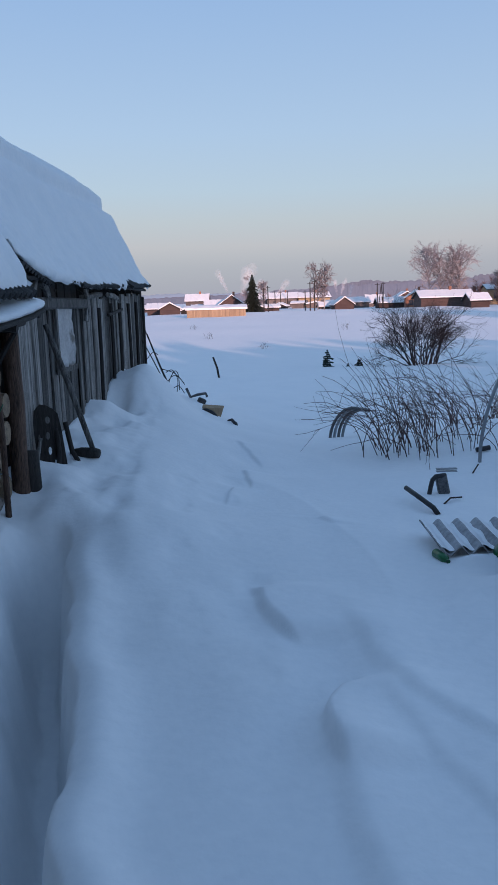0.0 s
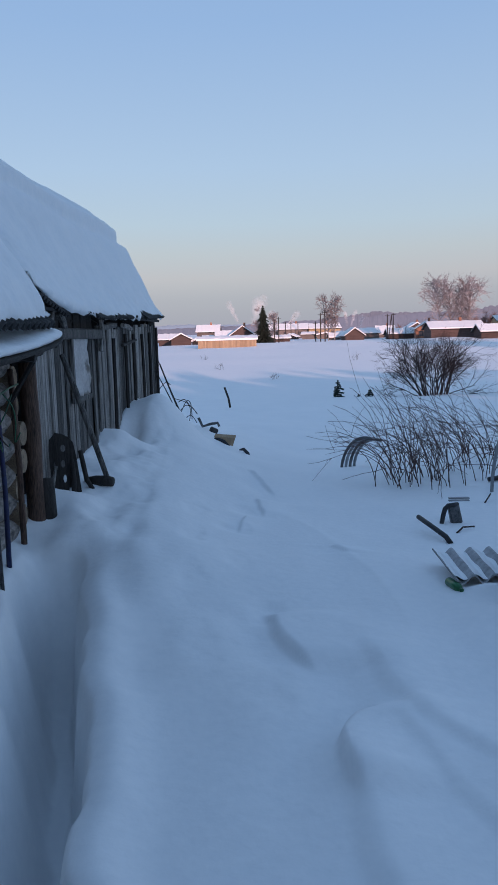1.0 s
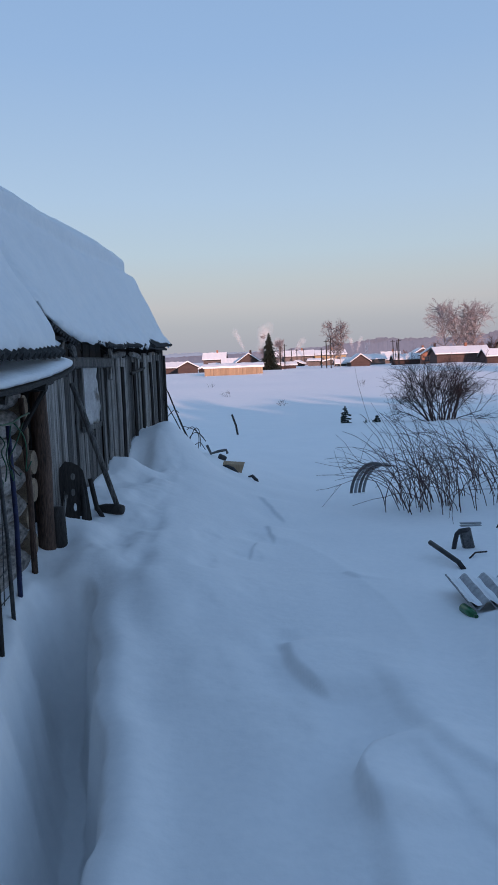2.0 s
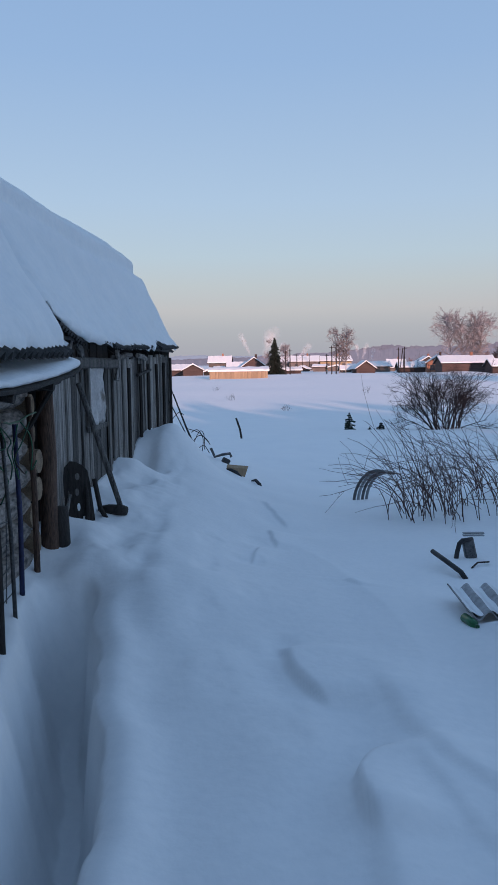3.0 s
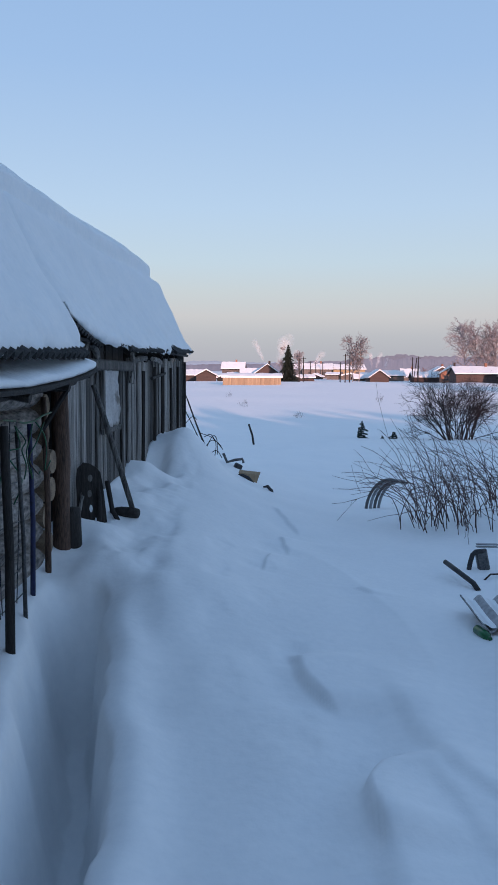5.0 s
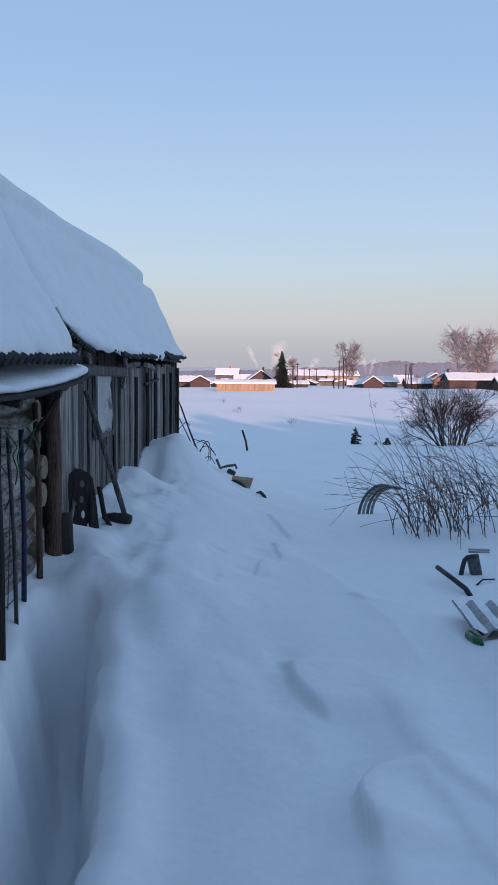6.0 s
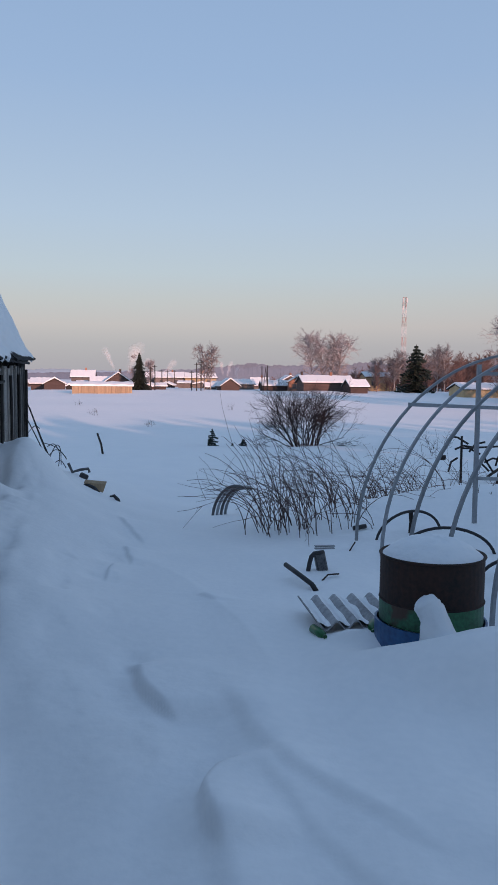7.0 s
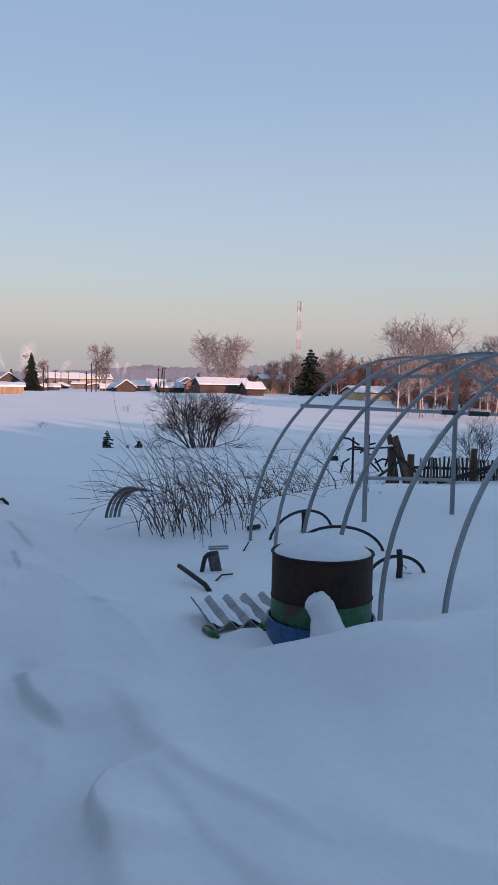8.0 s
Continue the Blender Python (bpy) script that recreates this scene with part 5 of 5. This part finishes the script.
shed_rng = random.Random(8)  # low sheds and woodpiles between the houses
for k in range(26):
    px, dist = -150 + 24 * k + shed_rng.uniform(-9, 9), shed_rng.uniform(172, 235)
    x0, y0 = at(px, dist)
    house("village_shed", x0, y0, shed_rng.uniform(2.2, 5.0), 3, shed_rng.uniform(0.5, 1.3), shed_rng.uniform(0.4, 0.9), shed_rng.choice((BROWN_LOGS, GREY_WALL, DARK_WOOD)), "small dark shed half buried in snow by the village", turn=shed_rng.uniform(-20, 20), gable_front=shed_rng.random() < 0.4, chimney=False, windows=0, snow=shed_rng.uniform(0.25, 0.5))

# board barn with a row of upright boards, lit by the sun
x0, y0 = at(-8, 140)
barn = empty("board_barn", (x0 - 0.6, y0, gz(x0, y0)), "long low barn of fresh orange boards under snow", "barn", turn=4)
bm = bmesh.new()
box(bm, (0, 1.6, 0.55), (10.4, 3.0, 1.7))
barn_wall = part("wall", bm, BOARD, barn)
for k in range(42):
    bm = bmesh.new()
    box(bm, (-5.1 + 0.248 * k, 0.06, 0.55 + 0.02 * math.sin(k * 2.3)), (0.22, 0.05, 1.7))
    part("board", bm, BOARD, barn_wall)
bm = bmesh.new()
rows = []
for i in range(13):
    x1 = -5.5 + 11.0 * i / 12
    j = 0.07 * math.sin(i * 2.1)
    rows.append([bm.verts.new(p) for p in ((x1, -0.25, 1.30), (x1, -0.28, 1.62 + j), (x1, 0.8, 1.95 + j), (x1, 2.6, 2.15 - j), (x1, 3.4, 1.9), (x1, 3.4, 1.3))])
for a, b in zip(rows, rows[1:]):
    for k in range(6):
        bm.faces.new((a[k], a[(k + 1) % 6], b[(k + 1) % 6], b[k]))
bm.faces.new(rows[0])
bm.faces.new(rows[-1][::-1])
bmesh.ops.recalc_face_normals(bm, faces=bm.faces[:])
part("roof_snow", bm, ROOF_SNOW, barn)

for px, dist, high in ((76, 170, 5.2), (84, 172, 5.6), (97, 210, 5.0), (161, 172, 6.2), (169, 168, 6.6), (152, 175, 4.4), (279, 185, 5.8), (289, 185, 6.0), (107, 230, 5.0), (120, 240, 5.0)):
    x0, y0 = at(px, dist)
    mast = empty("power_pole", on_snow(x0, y0), "dark wooden power pole by the village", "pole", "power poles")
    bar("post", [(0, 0, -0.5), (0.03, 0, high * 0.5), (0.0, 0, high)], [0.13, 0.12, 0.10], DARK_WOOD, mast, sides=6)
    bm = bmesh.new()
    box(bm, (0, 0, high - 0.4), (1.1, 0.1, 0.1), bevel=0.01)
    part("crossarm", bm, DARK_WOOD, mast)
for sx in (-1, 1):
    x0, y0 = at(285 + 4 * sx, 183)
    tagged(bar("pole_stay", [on_snow(x0, y0, -0.2), on_snow(*at(286, 184), 5.6)], 0.08, DARK_WOOD, label="slanting wooden stay of a power pole", sides=6), category="pole", group="pole stays")

# red and white lattice mast
tx, ty = at(525, 340)
tower = empty("lattice_mast", on_snow(tx, ty), "red and white lattice radio mast above the trees", "mast")
TOP, HALF = 37.5, 0.95
for k in range(9):
    z0, z1 = TOP * k / 9, TOP * (k + 1) / 9
    h0, h1 = HALF * (1 - 0.35 * k / 9), HALF * (1 - 0.35 * (k + 1) / 9)
    bm = bmesh.new()
    corner = [(-1, -1), (1, -1), (1, 1), (-1, 1)]
    for c in range(4):
        (ax, ay), (bx, by) = corner[c], corner[(c + 1) % 4]
        tube(bm, [(ax * h0, ay * h0, z0), (ax * h1, ay * h1, z1)], 0.06, 4)
        tube(bm, [(ax * h0, ay * h0, z0), (bx * h1, by * h1, z1)], 0.06, 4)
        tube(bm, [(ax * h1, ay * h1, z1), (bx * h1, by * h1, z1)], 0.06, 4)
    part("lattice_section", bm, HAZED_RED if k % 2 == 0 else WHITE_PAINT, tower)
for z0, dx, dy in ((36.2, 0.95, -0.5), (36.2, -0.85, -0.6), (34.2, 0.9, 0.5), (33.0, -0.7, -0.8)):
    bm = bmesh.new()
    box(bm, (dx, dy, z0), (0.4, 0.25, 2.0), bevel=0.04)
    part("antenna", bm, WHITE_PAINT, tower)


# ---- birches and bare trees ----
def birch(x0, y0, high, wide, seed, label, trunks=1, mat=None, depth=4, twig=1.0):
    r = random.Random(seed)
    tree = empty("birch_tree", on_snow(x0, y0), label, "tree", "bare birches")
    verts, faces = [], []
    for t in range(trunks):
        ox = (t - (trunks - 1) / 2) * wide * 0.18
        bm = bmesh.new()
        lean = r.uniform(-0.06, 0.06) + 0.05 * (t - (trunks - 1) / 2)
        pts = [Vector((ox + lean * high * s + 0.10 * math.sin(4 * s + t), 0.05 * math.cos(3 * s), high * s * 0.92 - 0.4)) for s in np.linspace(0, 1, 8)]
        tube(bm, pts, [high * 0.0115 * (1 - 0.85 * k / 7) for k in range(8)], 7)
        part("trunk", bm, BIRCH, tree, smooth=True)
        for k in range(int(42 * (1.0 if trunks == 1 else 0.65))):
            s = r.uniform(0.25, 0.97)
            i = min(6, int(s * 7))
            p = pts[i].lerp(pts[i + 1], s * 7 - i)
            a = r.uniform(0, 2 * math.pi)
            up = r.uniform(0.8, 1.7)
            shape = math.sin(min(1.0, (1 - s) * 1.25 + 0.28) * math.pi * 0.72)
            branching(verts, faces, p, (math.cos(a), math.sin(a), up), wide * 0.30 * shape * r.uniform(0.75, 1.15), high * 0.0045 * twig, depth - 1, r, 0.62, 0.02, (3, 4), 0.66)
    ob = from_arrays("crown", verts, faces, mat or FROSTED, tree, "fine frosted twigs")
    return tree


BIRCHES = [(180, 190, 10.2, 7.6, 2, "frost-covered birch behind the village houses"), (393, 172, 11.4, 10.5, 4, "broad frosted birch over the brown house"),
           (72, 195, 7.2, 4.4, 1, "small bare tree beside the spruce"), (482, 200, 7.5, 7.0, 1, "pinkish bare tree by the ochre building"),
           (515, 190, 9.0, 8.0, 2, "pinkish bare tree near the mast"), (590, 185, 10.0, 8.0, 2, "bare tree behind the spruce"),
           (722, 92, 10.4, 8.0, 3, "tall pale birch at the field's edge"), (768, 96, 10.8, 8.0, 3, "tall pale birch at the field's edge"),
           (862, 95, 8.6, 5.6, 3, "leaning birch at the field's edge"), (905, 92, 9.2, 6.0, 3, "tall birch at the field's edge"), (975, 96, 9.0, 6.0, 2, "tall birch at the field's edge"),
           (45, 205, 5.6, 3.6, 1, "small bare tree behind the spruce")]
for k, (px, dist, high, wide, trunks, text) in enumerate(BIRCHES):
    x0, y0 = at(px, dist)
    birch(x0, y0, high * 1.06, wide, 50 + k, text, trunks, twig=2.6 if dist > 150 else 1.6)

# brown scrub belt behind the village, and woods on the skyline
tr = random.Random(77)
verts, faces = [], []
for k in range(1050):
    px = tr.triangular(290, 1250, 760)
    dist = tr.uniform(190, 260) if px < 690 or tr.random() < 0.6 else tr.uniform(105, 165)
    x0, y0 = at(px, dist)
    fine_ = (dist / 230) ** 1.3
    edge = min(1.0, max(0.35, (px - 250) / 330))
    high = tr.uniform(5.0, 11.0) * edge * min(1.0, 0.25 + dist / 260)
    z0 = gz(x0, y0) - 0.3
    pts = [(x0 + tr.uniform(-0.25, 0.25) * i, y0, z0 + high * i / 3) for i in range(4)]
    twig_strip(verts, faces, pts, [0.11, 0.09, 0.06, 0.02])
    for j in range(34):
        s = tr.uniform(0.10, 1.0)
        a = tr.uniform(0, 2 * math.pi)
        c = np.array((x0, y0, z0 + high * s))
        reach = high * 0.26 * (1.15 - s) + 0.4
        e = c + np.array((math.cos(a) * reach, math.sin(a) * reach * 0.5, reach * tr.uniform(0.4, 1.2)))
        twig_strip(verts, faces, [c, (c + e) / 2 + np.array((0, 0, -0.05)), e], [0.10 * fine_, 0.08 * fine_, 0.03 * fine_])
tagged(from_arrays("scrub_belt", verts, faces, THICKET), "belt of bare brown trees behind the village", "woods", kind="stuff")


def woods(name, y0, x_from, x_to, low, high, seed, mat, label, pace, gaps=0.0):
    """A far belt of trees: many narrow uneven crowns standing side by side."""
    r = random.Random(seed)
    verts, faces, x = [], [], x_from
    while x < x_to:
        w = pace * r.uniform(0.6, 1.5)
        swell = 0.5 + 0.5 * noise.noise(Vector((x / (pace * 26), seed, 0))) + 0.35 * noise.noise(Vector((x / (pace * 7), seed, 4)))
        h = low + (high - low) * max(0.0, min(1.0, swell)) + r.uniform(-0.09, 0.09) * high
        yy = y0 + r.uniform(-2, 2) * pace
        z0 = gz(x, yy) - 1
        b = len(verts)
        for k in range(7):
            a = 2 * math.pi * k / 7
            verts += [(x + w * math.cos(a), yy + w * math.sin(a), z0), (x + w * 0.9 * math.cos(a) * r.uniform(0.7, 1.15), yy + w * 0.8 * math.sin(a), z0 + h * r.uniform(0.5, 0.72)), (x + w * 0.45 * math.cos(a), yy + w * 0.45 * math.sin(a), z0 + h * r.uniform(0.88, 1.0))]
        for k in range(7):
            p, q = b + 3 * k, b + 3 * ((k + 1) % 7)
            faces += [(p, q, q + 1, p + 1), (p + 1, q + 1, q + 2, p + 2)]
        faces.append(tuple(b + 3 * k + 2 for k in range(7)))
        x += w * 0.75
    return tagged(from_arrays(name, verts, faces, mat), label, "woods", kind="structure")


def wood_edge(name, y0, x_from, x_to, pace, height, layers, seed, mat, label):
    """Far woods: close ranks of trees whose tops make one fine uneven edge."""
    verts, faces = [], []
    xs = np.arange(x_from, x_to, pace)
    for k in range(layers):
        y1 = y0 + 9.0 * k
        tops = np.array([height(x) for x in xs]) * (0.80 + 0.08 * k)
        tops = tops * (1 + 0.10 * grid_noise(xs / (pace * 40), xs * 0, seed + k) + 0.07 * grid_noise(xs / (pace * 9), xs * 0, seed + 9 + k) + 0.06 * grid_noise(xs / (pace * 1.6), xs * 0, seed + 17 + k))
        b, m = len(verts), len(xs)
        for dy, drop in ((0.0, 0.0), (6.0, 0.0), (8.0, 1.0)):
            verts += [(x, y1 + dy, gz(x, y1) - 1 + (0 if dy == 0.0 else t * (1 - drop))) for x, t in zip(xs, tops)]
        for r in range(2):
            faces += [(b + r * m + i, b + r * m + i + 1, b + (r + 1) * m + i + 1, b + (r + 1) * m + i) for i in range(m - 1)]
    return tagged(from_arrays(name, verts, faces, mat), label, "woods", kind="structure")


# skyline belts; their haze is only in the material colours
wood_edge("backdrop_woods", 820, -600, 1000, 1.6, lambda x: float(np.interp(x, [-400, -60, 40, 120, 260, 600], [8, 9, 14, 19, 22, 24])), 3, 5, HAZED_WOOD, "hazy blue-grey woods on the far skyline")
wood_edge("backdrop_hills", 1900, -1500, 2400, 4.0, lambda x: float(np.interp(x, [-900, -300, 100, 500, 1500], [34, 30, 28, 26, 40])), 2, 6, HAZED_HILL, "distant hazy wooded rise")
# added tree line out of view, tall enough to keep sun off the yard
woods("backdrop_trees_behind", -46, -160, 160, 14.0, 17.0, 8, THICKET, "unseen dark line of trees added behind the viewer to block the sun", 1.1)


# ---- smoke from the chimneys ----
SMOKE = bpy.data.materials.new("chimney_smoke")
SMOKE.use_nodes = True
sn, sl = SMOKE.node_tree.nodes, SMOKE.node_tree.links
sn["Principled BSDF"].inputs["Base Color"].default_value = (0.85, 0.84, 0.86, 1)
sn["Principled BSDF"].inputs["Roughness"].default_value = 1.0
puff_noise = sn.new("ShaderNodeTexNoise")
puff_noise.inputs["Scale"].default_value = 0.55
puff_noise.inputs["Detail"].default_value = 3
where = sn.new("ShaderNodeTexCoord")
sl.new(where.outputs["Object"], puff_noise.inputs["Vector"])
thin = sn.new("ShaderNodeMapRange")
thin.inputs["From Min"].default_value, thin.inputs["From Max"].default_value = 0.35, 0.75
thin.inputs["To Min"].default_value, thin.inputs["To Max"].default_value = 0.01, 0.10
sl.new(puff_noise.outputs[0], thin.inputs["Value"])
sl.new(thin.outputs[0], sn["Principled BSDF"].inputs["Alpha"])


def smoke(px, dist, z0, high, drift, grow, seed):
    r = random.Random(seed)
    x0, y0 = at(px, dist)
    bm = bmesh.new()
    n = 12
    for k in range(n):
        s = k / (n - 1)
        rad = 0.22 + grow * s ** 0.9
        res = bmesh.ops.create_icosphere(bm, subdivisions=2, radius=1)
        c = Vector((x0 + drift * s ** 1.2 + r.uniform(-0.3, 0.3) * rad, y0 + r.uniform(-1, 1), gz(x0, y0) + z0 + high * s))
        for v in res["verts"]:
            q = v.co * (1 + 0.35 * noise.noise(v.co * 1.3 + Vector((seed, k, 0))))
            v.co = c + Vector((q.x * rad, q.y * rad, q.z * rad * 1.15))
    ob = tagged(part("chimney_smoke", bm, SMOKE, smooth=True), "thin pale smoke drifting up from a chimney", "smoke", "chimney smoke", "stuff")
    ob.visible_shadow = False
    return ob


for k, (px, dist, z0, high, drift, grow) in enumerate(((10, 190, 4.2, 5.2, -2.6, 0.6), (33, 200, 3.6, 6.6, 2.4, 1.5), (82, 230, 3.5, 3.6, -1.6, 1.1), (100, 240, 3.2, 4.2, 3.0, 0.9), (209, 195, 3.6, 3.0, -0.5, 0.35), (217, 198, 3.6, 3.2, 0.8, 0.35), (233, 205, 3.0, 2.6, 0.3, 0.3))):
    smoke(px, dist, z0, high, drift, grow, k)
